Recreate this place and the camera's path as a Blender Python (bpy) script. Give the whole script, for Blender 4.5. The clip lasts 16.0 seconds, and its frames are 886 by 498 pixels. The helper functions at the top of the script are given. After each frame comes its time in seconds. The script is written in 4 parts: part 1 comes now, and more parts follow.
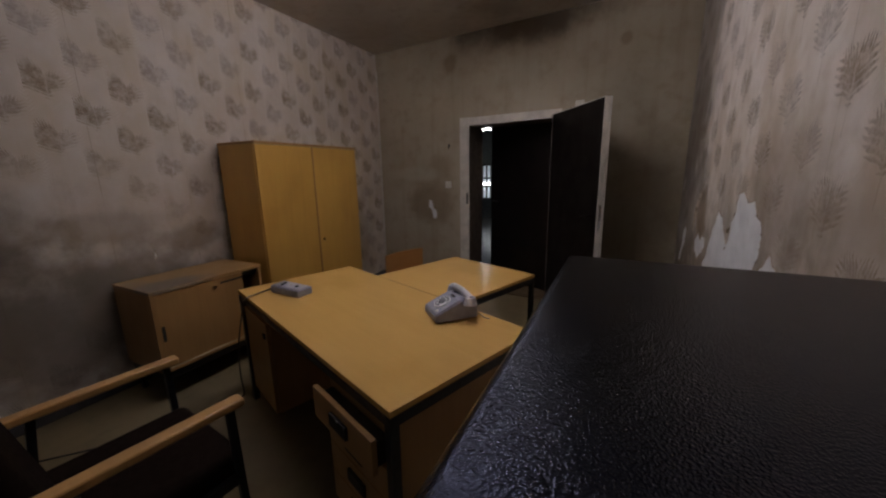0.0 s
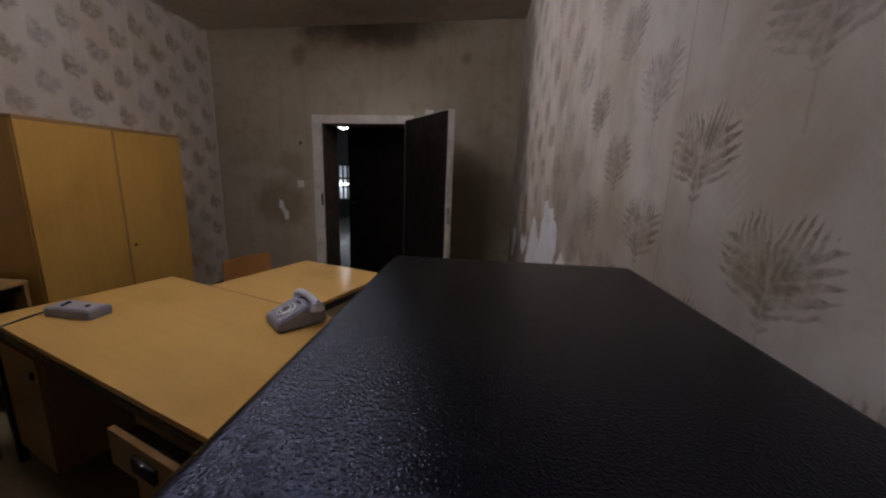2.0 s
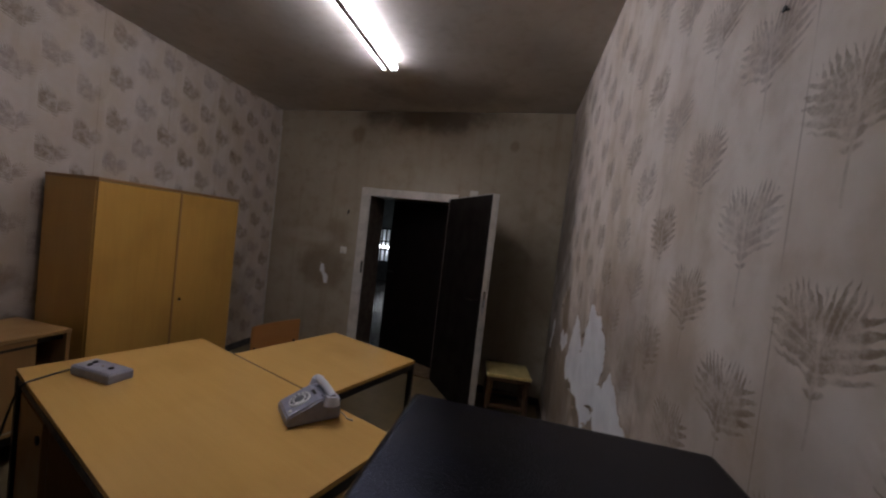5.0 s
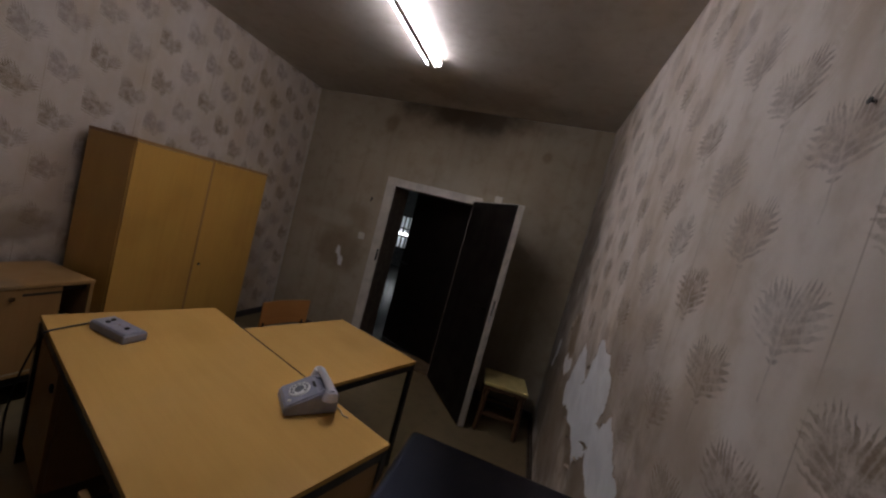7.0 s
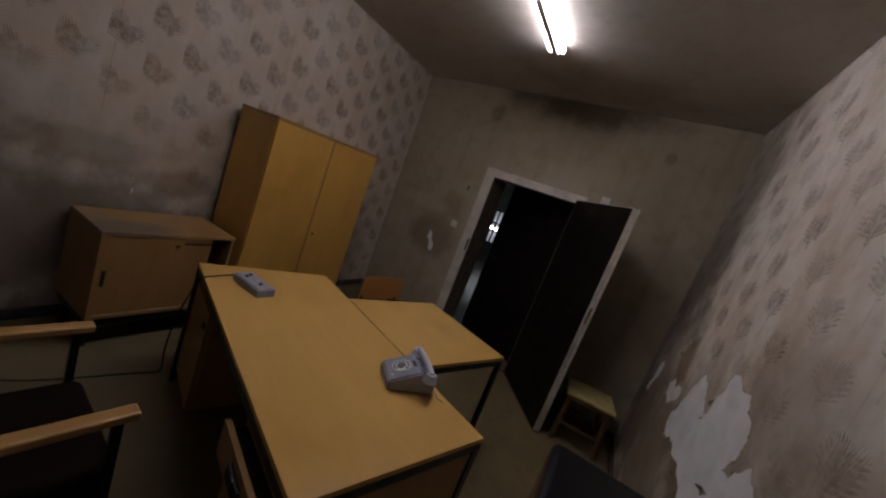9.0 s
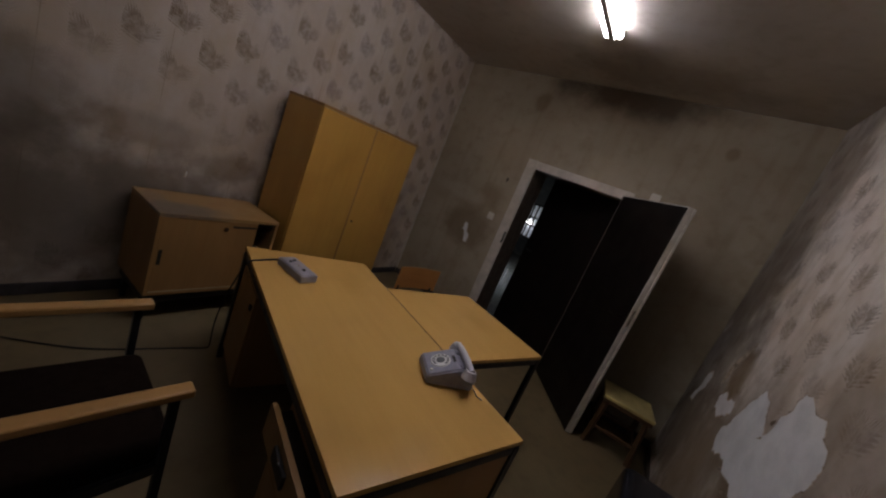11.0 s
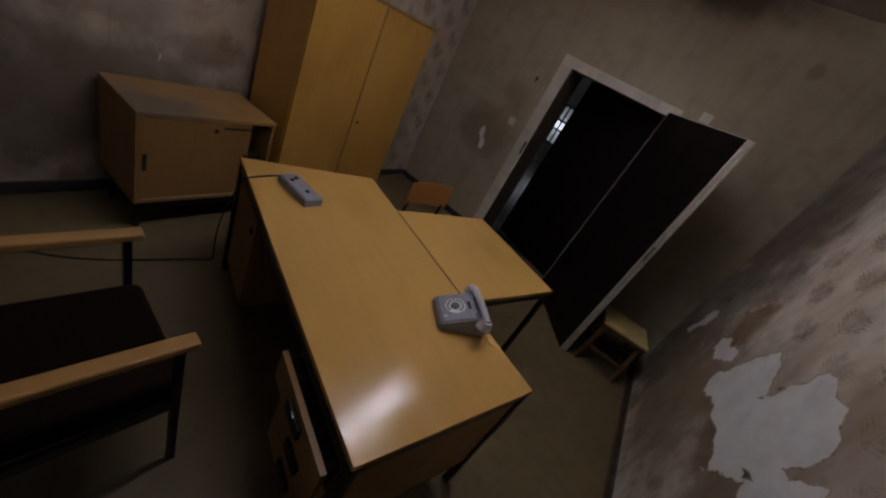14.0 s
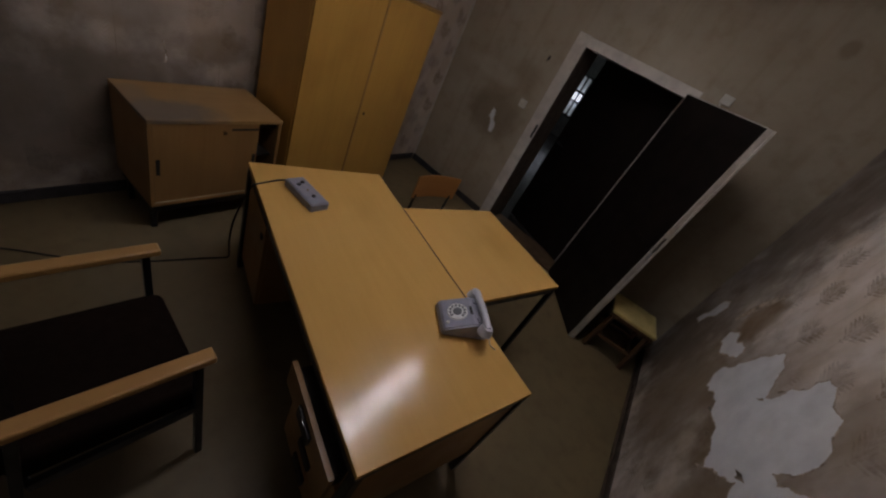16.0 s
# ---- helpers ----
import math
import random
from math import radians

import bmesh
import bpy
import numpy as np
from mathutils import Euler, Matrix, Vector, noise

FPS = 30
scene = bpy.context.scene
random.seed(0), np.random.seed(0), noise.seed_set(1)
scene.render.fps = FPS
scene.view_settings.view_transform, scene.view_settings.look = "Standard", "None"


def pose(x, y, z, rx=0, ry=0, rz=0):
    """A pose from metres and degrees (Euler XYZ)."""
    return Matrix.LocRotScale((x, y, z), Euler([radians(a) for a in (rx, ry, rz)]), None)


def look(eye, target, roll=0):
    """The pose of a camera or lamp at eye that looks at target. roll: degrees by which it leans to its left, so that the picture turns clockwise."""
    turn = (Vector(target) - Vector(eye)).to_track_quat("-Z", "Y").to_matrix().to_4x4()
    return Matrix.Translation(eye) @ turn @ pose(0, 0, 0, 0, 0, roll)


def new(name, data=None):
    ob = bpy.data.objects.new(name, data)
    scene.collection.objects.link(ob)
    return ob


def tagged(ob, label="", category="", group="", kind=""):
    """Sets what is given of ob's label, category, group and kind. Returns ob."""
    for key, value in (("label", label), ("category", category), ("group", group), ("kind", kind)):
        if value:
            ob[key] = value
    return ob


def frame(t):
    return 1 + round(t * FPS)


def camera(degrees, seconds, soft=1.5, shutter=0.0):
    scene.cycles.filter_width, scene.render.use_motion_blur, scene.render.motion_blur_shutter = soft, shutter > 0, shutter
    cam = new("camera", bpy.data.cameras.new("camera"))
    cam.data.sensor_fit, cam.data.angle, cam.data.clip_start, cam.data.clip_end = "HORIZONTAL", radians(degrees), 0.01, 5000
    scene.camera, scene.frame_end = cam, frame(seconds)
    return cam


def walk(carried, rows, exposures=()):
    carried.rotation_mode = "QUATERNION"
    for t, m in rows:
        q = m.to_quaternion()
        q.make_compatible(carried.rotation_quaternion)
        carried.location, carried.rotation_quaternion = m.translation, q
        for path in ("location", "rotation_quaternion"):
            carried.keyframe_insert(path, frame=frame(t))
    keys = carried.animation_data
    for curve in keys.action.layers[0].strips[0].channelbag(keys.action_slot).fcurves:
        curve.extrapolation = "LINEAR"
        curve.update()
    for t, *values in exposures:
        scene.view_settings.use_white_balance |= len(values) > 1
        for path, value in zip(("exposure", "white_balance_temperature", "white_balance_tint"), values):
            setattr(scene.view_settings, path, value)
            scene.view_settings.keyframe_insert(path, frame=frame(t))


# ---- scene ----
cam = camera(102.3, 16.0, soft=2.3)
PATH = [
    (0, (0.166, 0.127, 1.457), (-0.714, 1.871, 1.031), -1.0),
    (0.5, (0.197, 0.115, 1.463), (-0.519, 1.938, 1.058), -0.3),
    (1, (0.228, 0.114, 1.466), (-0.184, 2.03, 1.068), 1.2),
    (1.5, (0.242, 0.119, 1.466), (-0.005, 2.061, 1.059), 1.8),
    (2, (0.253, 0.133, 1.462), (0.081, 2.083, 1.05), 2.0),
    (2.5, (0.25, 0.162, 1.458), (0.046, 2.105, 1.032), 1.3),
    (3, (0.246, 0.196, 1.468), (0.11, 2.16, 1.116), -0.9),
    (3.5, (0.248, 0.223, 1.481), (0.155, 2.199, 1.186), -0.2),
    (4, (0.236, 0.244, 1.507), (-0.041, 2.223, 1.418), -0.4),
    (4.2, (0.231, 0.235, 1.523), (-0.091, 2.209, 1.528), 2.5),
    (6.3, (0.242, 0.294, 1.664), (-0.157, 2.241, 1.442), 8.3),
    (6.5, (0.235, 0.297, 1.672), (-0.147, 2.246, 1.442), 9.1),
    (7, (0.198, 0.26, 1.678), (-0.279, 2.198, 1.544), 15.0),
    (7.5, (0.174, 0.243, 1.685), (-0.32, 2.176, 1.55), 17.2),
    (8, (0.151, 0.25, 1.673), (-0.409, 2.163, 1.513), 18.0),
    (8.5, (0.092, 0.242, 1.656), (-0.594, 2.108, 1.429), 19.4),
    (9, (0.039, 0.241, 1.627), (-0.799, 2.031, 1.319), 20.6),
    (9.2, (0.017, 0.229, 1.627), (-0.819, 2.017, 1.305), 20.7),
    (11.3, (-0.053, 0.249, 1.611), (-1.037, 1.93, 1.155), 22.4),
    (11.5, (-0.066, 0.253, 1.613), (-1.08, 1.905, 1.123), 21.7),
    (12, (-0.106, 0.282, 1.655), (-1.046, 1.941, 1.053), 22.7),
    (12.5, (-0.172, 0.312, 1.662), (-0.987, 2.004, 0.975), 25.0),
    (13, (-0.195, 0.329, 1.671), (-0.974, 2.017, 0.934), 25.8),
    (13.5, (-0.221, 0.351, 1.684), (-0.924, 2.044, 0.884), 27.0),
    (14, (-0.281, 0.377, 1.704), (-0.926, 2.023, 0.768), 28.9),
    (14.5, (-0.329, 0.424, 1.747), (-0.913, 1.966, 0.615), 29.7),
    (15, (-0.342, 0.403, 1.831), (-1.06, 1.903, 0.72), 26.6),
    (15.5, (-0.32, 0.411, 1.893), (-0.92, 2.022, 0.87), 28.9),
    (16, (-0.319, 0.42, 1.855), (-0.935, 1.982, 0.768), 28.3),
]
walk(cam, [(t, look(eye, target, roll)) for t, eye, target, roll in PATH],
     exposures=[(0, 0.5, 6400, 10), (2.5, 0.45, 6150, 10), (4.2, 0.34, 6150, 10), (7, 0.11, 6400, 10), (9, 0.1, 6500, 10), (12, 0.1, 6500, 10), (16, 0.1, 6500, 10)])

# ---- world and light ----
XL, XR, YB, YD, ZC = -2.855, 0.633, -1.25, 4.06, 2.94
world = bpy.data.worlds.new("night")
scene.world = world
world.use_nodes = True
world.node_tree.nodes["Background"].inputs[0].default_value = (0.5, 0.6, 0.8, 1)
world.node_tree.nodes["Background"].inputs[1].default_value = 0.0
TUBE = 24.0          # brightness of the ceiling tubes
HALL = 0.06           # brightness of the far window in the hall
FILL = 0.85           # watts of bluish fill, added through an unseen window behind


# ---- materials ----
def mat(name, rough=0.5, metal=0.0, spec=0.5):
    m = bpy.data.materials.new(name)
    m.use_nodes = True
    b = m.node_tree.nodes["Principled BSDF"]
    b.inputs["Roughness"].default_value, b.inputs["Metallic"].default_value = rough, metal
    b.inputs["Specular IOR Level"].default_value = spec
    return m, m.node_tree, b


class G:
    """Short forms for node graphs."""
    def __init__(self, nt):
        self.nt = nt
        self.co = nt.nodes.new("ShaderNodeTexCoord").outputs["Object"]

    def put(self, sock, v):
        if isinstance(v, bpy.types.NodeSocket):
            self.nt.links.new(v, sock)
        else:
            sock.default_value = v

    def m(self, op, a, b=0.0, c=0.0):
        n = self.nt.nodes.new("ShaderNodeMath")
        n.operation = op
        for s, v in zip(n.inputs, (a, b, c)):
            self.put(s, v)
        return n.outputs[0]

    def xyz(self):
        n = self.nt.nodes.new("ShaderNodeSeparateXYZ")
        self.put(n.inputs[0], self.co)
        return n.outputs

    def vec(self, x, y, z=0.0):
        n = self.nt.nodes.new("ShaderNodeCombineXYZ")
        for s, v in zip(n.inputs, (x, y, z)):
            self.put(s, v)
        return n.outputs[0]

    def scaled(self, sx, sy, sz):
        n = self.nt.nodes.new("ShaderNodeMapping")
        self.put(n.inputs["Vector"], self.co)
        n.inputs["Scale"].default_value = (sx, sy, sz)
        return n.outputs[0]

    def noise(self, scale, detail=3.0, vec=None, rough=0.55, dist=0.0):
        n = self.nt.nodes.new("ShaderNodeTexNoise")
        self.put(n.inputs["Vector"], vec if vec is not None else self.co)
        n.inputs["Scale"].default_value, n.inputs["Detail"].default_value = scale, detail
        n.inputs["Roughness"].default_value, n.inputs["Distortion"].default_value = rough, dist
        return n.outputs[0]

    def ramp(self, v, lo, hi, a=0.0, b=1.0):
        n = self.nt.nodes.new("ShaderNodeMapRange")
        n.interpolation_type = "SMOOTHSTEP"
        for s, x in zip(n.inputs, (v, lo, hi, a, b)):
            self.put(s, x)
        return n.outputs[0]

    def mix(self, f, a, b, kind="MIX"):
        n = self.nt.nodes.new("ShaderNodeMix")
        n.data_type, n.blend_type = "RGBA", kind
        self.put(n.inputs[0], f)
        for s, v in ((n.inputs[6], a), (n.inputs[7], b)):
            self.put(s, v if isinstance(v, bpy.types.NodeSocket) else (*v, 1))
        return n.outputs[2]

    def bump(self, b, h, strength=0.3, dist=0.002):
        n = self.nt.nodes.new("ShaderNodeBump")
        n.inputs["Strength"].default_value, n.inputs["Distance"].default_value = strength, dist
        self.put(n.inputs["Height"], h)
        self.nt.links.new(n.outputs[0], b.inputs["Normal"])

    def blob(self, pos, size, wobble=0.5, scale=7.0):
        """1 inside a ragged oval spot round pos, 0 outside; the axis with size 0 is left out."""
        x = self.xyz()
        d = 0.0
        for i in range(3):
            if size[i]:
                q = self.m("DIVIDE", self.m("SUBTRACT", x[i], pos[i]), size[i])
                d = self.m("ADD", d, self.m("MULTIPLY", q, q))
        d = self.m("ADD", self.m("SQRT", d), self.m("MULTIPLY", self.m("SUBTRACT", self.noise(scale, 5.0), 0.5), wobble * 2))
        return self.ramp(d, 0.45, 1.15, 1.0, 0.0)


def wood(name, col, dark, axis, rough=0.34, fine=1.0):
    m, nt, b = mat(name, rough)
    g = G(nt)
    st = [60.0 * fine, 60.0 * fine, 60.0 * fine]
    st[axis] = 3.5
    grain = g.noise(1.0, 4.0, g.scaled(*st), 0.6)
    st2 = [9.0, 9.0, 9.0]
    st2[axis] = 1.2
    band = g.noise(1.0, 2.0, g.scaled(*st2), 0.5, 0.4)
    big = g.noise(2.3, 2.0)
    f = g.m("ADD", g.m("MULTIPLY", g.ramp(grain, 0.25, 0.8), 0.28), g.m("MULTIPLY", g.ramp(band, 0.3, 0.75), 0.28))
    c = g.mix(f, col, dark)
    c = g.mix(g.ramp(big, 0.45, 0.8, 0.0, 0.35), c, tuple(v * 0.75 for v in dark))
    nt.links.new(c, b.inputs["Base Color"])
    g.put(b.inputs["Roughness"], g.ramp(g.noise(7.0, 4.0), 0.3, 0.75, rough - 0.03, rough + 0.06))
    g.bump(b, grain, 0.05, 0.0004)
    return m


def plain(name, col, rough=0.5, metal=0.0, var=0.25, scale=14.0, bump=0.1, dist=0.001, spec=0.5):
    m, nt, b = mat(name, rough, metal, spec)
    g = G(nt)
    n = g.noise(scale, 5.0)
    c = g.mix(g.ramp(n, 0.3, 0.75), tuple(v * (1 + var * 0.4) for v in col), tuple(v * (1 - var) for v in col))
    c = g.mix(g.ramp(g.noise(scale * 0.15, 3.0), 0.45, 0.75, 0.0, 0.5), c, tuple(v * (1 - var * 0.8) for v in col))
    nt.links.new(c, b.inputs["Base Color"])
    g.put(b.inputs["Roughness"], g.ramp(n, 0.3, 0.7, max(0.04, rough - 0.07), min(1, rough + 0.08)))
    g.bump(b, g.noise(scale * 6, 3.0), bump, dist)
    return m


def wallpaper(name, seed, light, worn, blobs, floor_=0.42, dark=1.0, age=0.5, lean=0.0, grow=1.0, lift=0.0, join=0.1, rubbed=(), streak=0.5, even=0.42, notch=0.052):
    m, nt, b = mat(name, 0.62, 0.0, 0.35)
    g = G(nt)
    x = g.xyz()
    warp = g.m("MULTIPLY", g.m("SUBTRACT", g.noise(9.0, 2.0), 0.5), 0.022)
    CW, CH = 0.193, 0.32
    u = g.m("ADD", g.m("ADD", x[1], seed), warp)
    col = g.m("FLOOR", g.m("DIVIDE", u, CW))
    cu = g.m("MULTIPLY", g.m("SUBTRACT", g.m("FRACT", g.m("DIVIDE", u, CW)), 0.5), CW)
    half = g.m("MULTIPLY", g.m("FLOORED_MODULO", col, 2.0), 0.5)
    vr = g.m("ADD", g.m("DIVIDE", g.m("ADD", g.m("SUBTRACT", x[2], lift), g.m("MULTIPLY", warp, -0.8)), CH), half)
    row = g.m("FLOOR", vr)
    cv = g.m("MULTIPLY", g.m("SUBTRACT", g.m("FRACT", vr), 0.5), CH)
    wn = nt.nodes.new("ShaderNodeTexWhiteNoise")
    g.put(wn.inputs["Vector"], g.vec(col, row, seed))
    rnd = wn.outputs["Value"]

    jit = g.m("MULTIPLY", g.m("SUBTRACT", g.noise(42.0, 2.0), 0.5), 0.014)
    ju, jv = g.m("ADD", cu, jit), g.m("SUBTRACT", cv, jit)

    au = g.m("ABSOLUTE", ju)
    oy = g.m("ADD", jv, 0.028)
    phi = g.m("ARCTAN2", au, oy)                    # 0 points up, pi down
    rad = g.m("SQRT", g.m("ADD", g.m("MULTIPLY", au, au), g.m("MULTIPLY", oy, oy)))
    reach = g.m("ADD", g.ramp(phi, 0.02, 0.5, notch, 0.104), g.ramp(phi, 0.9, 2.7, 0.0, -0.062))
    tail = g.m("MULTIPLY", g.ramp(phi, 2.6, 3.14, 0.0, 0.026), 1.0)
    wob = g.m("MULTIPLY", g.m("SUBTRACT", g.noise(60.0, 2.0), 0.5), 2.2)
    side = g.m("SINE", g.m("ADD", g.m("MULTIPLY", g.m("SUBTRACT", jv, g.m("MULTIPLY", au, 0.35)), 2 * math.pi / 0.0185), wob))
    upper = g.m("SINE", g.m("ADD", g.m("MULTIPLY", g.m("SUBTRACT", au, g.m("MULTIPLY", oy, 0.28)), 2 * math.pi / 0.0125), wob))
    turn = g.ramp(phi, 0.65, 0.95)
    comb = g.m("ADD", g.m("MULTIPLY", side, turn), g.m("MULTIPLY", upper, g.m("SUBTRACT", 1.0, turn)))
    reach = g.m("MULTIPLY", reach, g.ramp(ju, -0.03, 0.03, grow * (1.0 + lean), grow * (1.0 - lean)))
    reach = g.m("MULTIPLY", g.m("ADD", reach, tail), g.m("ADD", 0.92, g.m("MULTIPLY", comb, 0.16)))
    body = g.ramp(g.m("SUBTRACT", reach, rad), -0.004 - 0.03 * lean, 0.012 + 0.05 * lean)
    veins = g.ramp(g.m("ADD", comb, g.ramp(rad, 0.0, 0.06, 0.7, 0.25)), -0.9, 0.5, floor_, 1.0)
    leaf = g.m("MULTIPLY", g.m("MULTIPLY", body, veins), g.ramp(ju, -0.06, 0.06, 1.0, 0.8))
    leaf = g.m("MULTIPLY", leaf, g.ramp(au, 0.001, 0.005, 0.6, 1.0))
    stem = g.m("MULTIPLY", g.ramp(g.m("ABSOLUTE", cu), 0.0015, 0.004, 1.0, 0.0), g.ramp(cv, -0.07, -0.04, 0.0 if lean else 0.4, 0.0))
    leaf = g.m("MAXIMUM", leaf, stem)
    leaf = g.m("MULTIPLY", leaf, g.ramp(g.noise(26.0, 5.0, None, 0.7), 0.34, 0.62, 0.3, 1.0))
    leaf = g.m("MULTIPLY", leaf, g.ramp(rnd, 0.0, 1.0, 0.62, 1.0))
    leaf = g.m("MULTIPLY", leaf, g.ramp(g.noise(4.5, 4.0), 0.32, 0.6, even, 1.0))
    # faint secondary sprays between the leaves
    sx = g.m("MULTIPLY", g.m("SUBTRACT", g.m("FRACT", g.m("ADD", g.m("DIVIDE", u, CW), 0.5)), 0.5), CW)
    faint = g.m("MULTIPLY", g.ramp(g.m("ABSOLUTE", g.m("SUBTRACT", sx, g.m("MULTIPLY", g.m("SINE", g.m("MULTIPLY", x[2], 38.0)), 0.012))), 0.0, 0.03, 0.35, 0.0),
                g.ramp(g.m("SINE", g.m("MULTIPLY", g.m("SUBTRACT", x[2], g.m("ABSOLUTE", sx)), 300.0)), -0.2, 0.6))
    paper = g.mix(g.ramp(g.noise(3.1, 4.0), 0.3, 0.75), light, worn)
    paper = g.mix(g.ramp(g.noise(11.0, 6.0), 0.42, 0.75, 0.0, 0.5), paper, (0.54, 0.44, 0.35))
    paper = g.mix(g.ramp(g.noise(2.3, 5.0, g.scaled(1.0, 1.6, 0.8)), 0.42, 0.68, 0.0, age), paper, (0.50, 0.385, 0.26))
    paper = g.mix(g.m("MULTIPLY", faint, g.ramp(g.noise(4.0), 0.4, 0.65, 0.0, 0.6)), paper, (0.86, 0.79, 0.73))
    ink = g.mix(g.ramp(rnd, 0.35, 0.65), (0.215 * dark, 0.155 * dark, 0.13 * dark), (0.235 * dark, 0.165 * dark, 0.095 * dark))
    for pos, size, amount in rubbed:             # where the print has worn off
        leaf = g.m("MULTIPLY", leaf, g.m("SUBTRACT", 1.0, g.m("MULTIPLY", g.blob(pos, size, 0.7, 3.0), amount)))
    leaf = g.m("MULTIPLY", leaf, g.ramp(g.noise(70.0, 3.0), 0.3, 0.6, 0.7, 1.0))
    c = g.mix(g.m("MULTIPLY", leaf, 1.0 if lean else 0.92), paper, ink)
    # seams between the strips
    sf = g.m("FRACT", g.m("DIVIDE", g.m("ADD", x[1], join), 0.53))
    seam = g.m("MULTIPLY", g.ramp(g.m("ABSOLUTE", g.m("SUBTRACT", sf, 0.5)), 0.0, 0.006, 1.0, 0.0), g.ramp(g.noise(4.0, 5.0), 0.38, 0.6, 0.0, 0.3 + streak))
    soak = g.m("MULTIPLY", g.ramp(g.m("ABSOLUTE", g.m("SUBTRACT", sf, 0.5)), 0.0, 0.09, 1.0, 0.0), g.ramp(g.noise(3.0, 4.0), 0.4, 0.65, 0.0, 0.1 + 0.5 * streak))
    c = g.mix(soak, c, (0.42, 0.31, 0.18))
    c = g.mix(seam, c, (0.22, 0.15, 0.10))
    # streaks run down from the seams
    run = g.ramp(g.noise(1.0, 5.0, g.scaled(1.0, 9.0, 0.7)), 0.52, 0.78, 0.0, streak)
    c = g.mix(run, c, (0.36, 0.27, 0.17))
    for pos, size, amount, tint in blobs:
        c = g.mix(g.m("MULTIPLY", g.blob(pos, size, 0.7, 4.0), amount), c, tint)
    nt.links.new(c, b.inputs["Base Color"])
    h = g.m("ADD", g.m("MULTIPLY", g.noise(160.0, 3.0), 0.25), g.m("ADD", g.m("MULTIPLY", g.noise(6.0, 4.0), 1.4), g.m("MULTIPLY", leaf, 0.3)))
    g.bump(b, h, 0.35, 0.003)
    return m


BROWN, DARK_BROWN = (0.17, 0.115, 0.06), (0.115, 0.088, 0.062)
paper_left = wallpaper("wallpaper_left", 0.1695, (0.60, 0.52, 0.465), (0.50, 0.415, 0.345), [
    ((0, 1.0, 0.55), (0, 1.2, 0.5), 0.7, DARK_BROWN), ((0, 1.72, 0.98), (0, 0.3, 0.12), 0.5, BROWN), ((0, 0.3, 0.75), (0, 0.9, 0.5), 0.45, DARK_BROWN),
    ((0, 0.5, 1.2), (0, 0.5, 0.3), 0.5, DARK_BROWN), ((0, 1.2, 1.12), (0, 0.4, 0.12), 0.4, BROWN), ((0, 3.7, 0.6), (0, 0.4, 0.7), 0.35, DARK_BROWN)],
    floor_=0.86, dark=0.85, age=0.5, lean=0.22, grow=1.16, lift=-0.07, join=0.1,
    rubbed=[((0, 0.8, 0.95), (0, 1.35, 0.7), 0.8), ((0, 0.3, 1.5), (0, 0.5, 0.6), 0.4)], streak=0.3, even=0.75, notch=0.06)
# same paper with a paler base, making up for missing light on this wall
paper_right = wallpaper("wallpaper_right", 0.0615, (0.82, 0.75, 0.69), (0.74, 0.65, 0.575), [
    ((0, 3.0, 0.55), (0, 1.1, 0.6), 0.75, BROWN), ((0, 3.6, 1.0), (0, 0.7, 1.3), 0.6, DARK_BROWN), ((0, 1.5, 0.75), (0, 0.9, 0.45), 0.6, BROWN),
    # upper wall gets darker brown towards the door corner
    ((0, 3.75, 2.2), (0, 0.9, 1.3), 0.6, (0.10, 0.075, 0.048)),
    ((0, 2.95, 1.14), (0, 0.22, 0.2), 0.7, (0.21, 0.125, 0.045)), ((0, 2.15, 1.05), (0, 0.85, 0.4), 0.45, BROWN), ((0, 1.7, 1.3), (0, 0.4, 0.3), 0.35, BROWN), ((0, 1.05, 1.25), (0, 0.6, 0.22), 0.35, BROWN)],
    floor_=0.6, dark=0.88, age=0.5, grow=1.0, lift=0.08, join=0.430,
    rubbed=[((0, 2.3, 0.85), (0, 1.4, 0.5), 0.85), ((0, 3.5, 1.0), (0, 0.5, 0.7), 0.6)], streak=0.16, even=0.72, notch=0.082)


def dingy(name, base, dirt, blobs, bump=0.25):
    m, nt, b = mat(name, 0.7, 0.0, 0.3)
    g = G(nt)
    c = g.mix(g.ramp(g.noise(1.6, 5.0), 0.3, 0.75), base, tuple(0.6 * p + 0.4 * q for p, q in zip(base, dirt)))
    c = g.mix(g.ramp(g.noise(9.0, 6.0), 0.45, 0.8, 0.0, 0.45), c, dirt)
    run = g.ramp(g.noise(1.0, 5.0, g.scaled(11.0, 11.0, 0.6)), 0.5, 0.8, 0.0, 0.4)
    c = g.mix(run, c, dirt)
    for pos, size, amount, tint in blobs:
        c = g.mix(g.m("MULTIPLY", g.blob(pos, size, 0.6, 3.5), amount), c, tint)
    nt.links.new(c, b.inputs["Base Color"])
    g.bump(b, g.m("ADD", g.noise(70.0, 4.0), g.m("MULTIPLY", g.noise(8.0, 4.0), 1.5)), bump, 0.003)
    return m


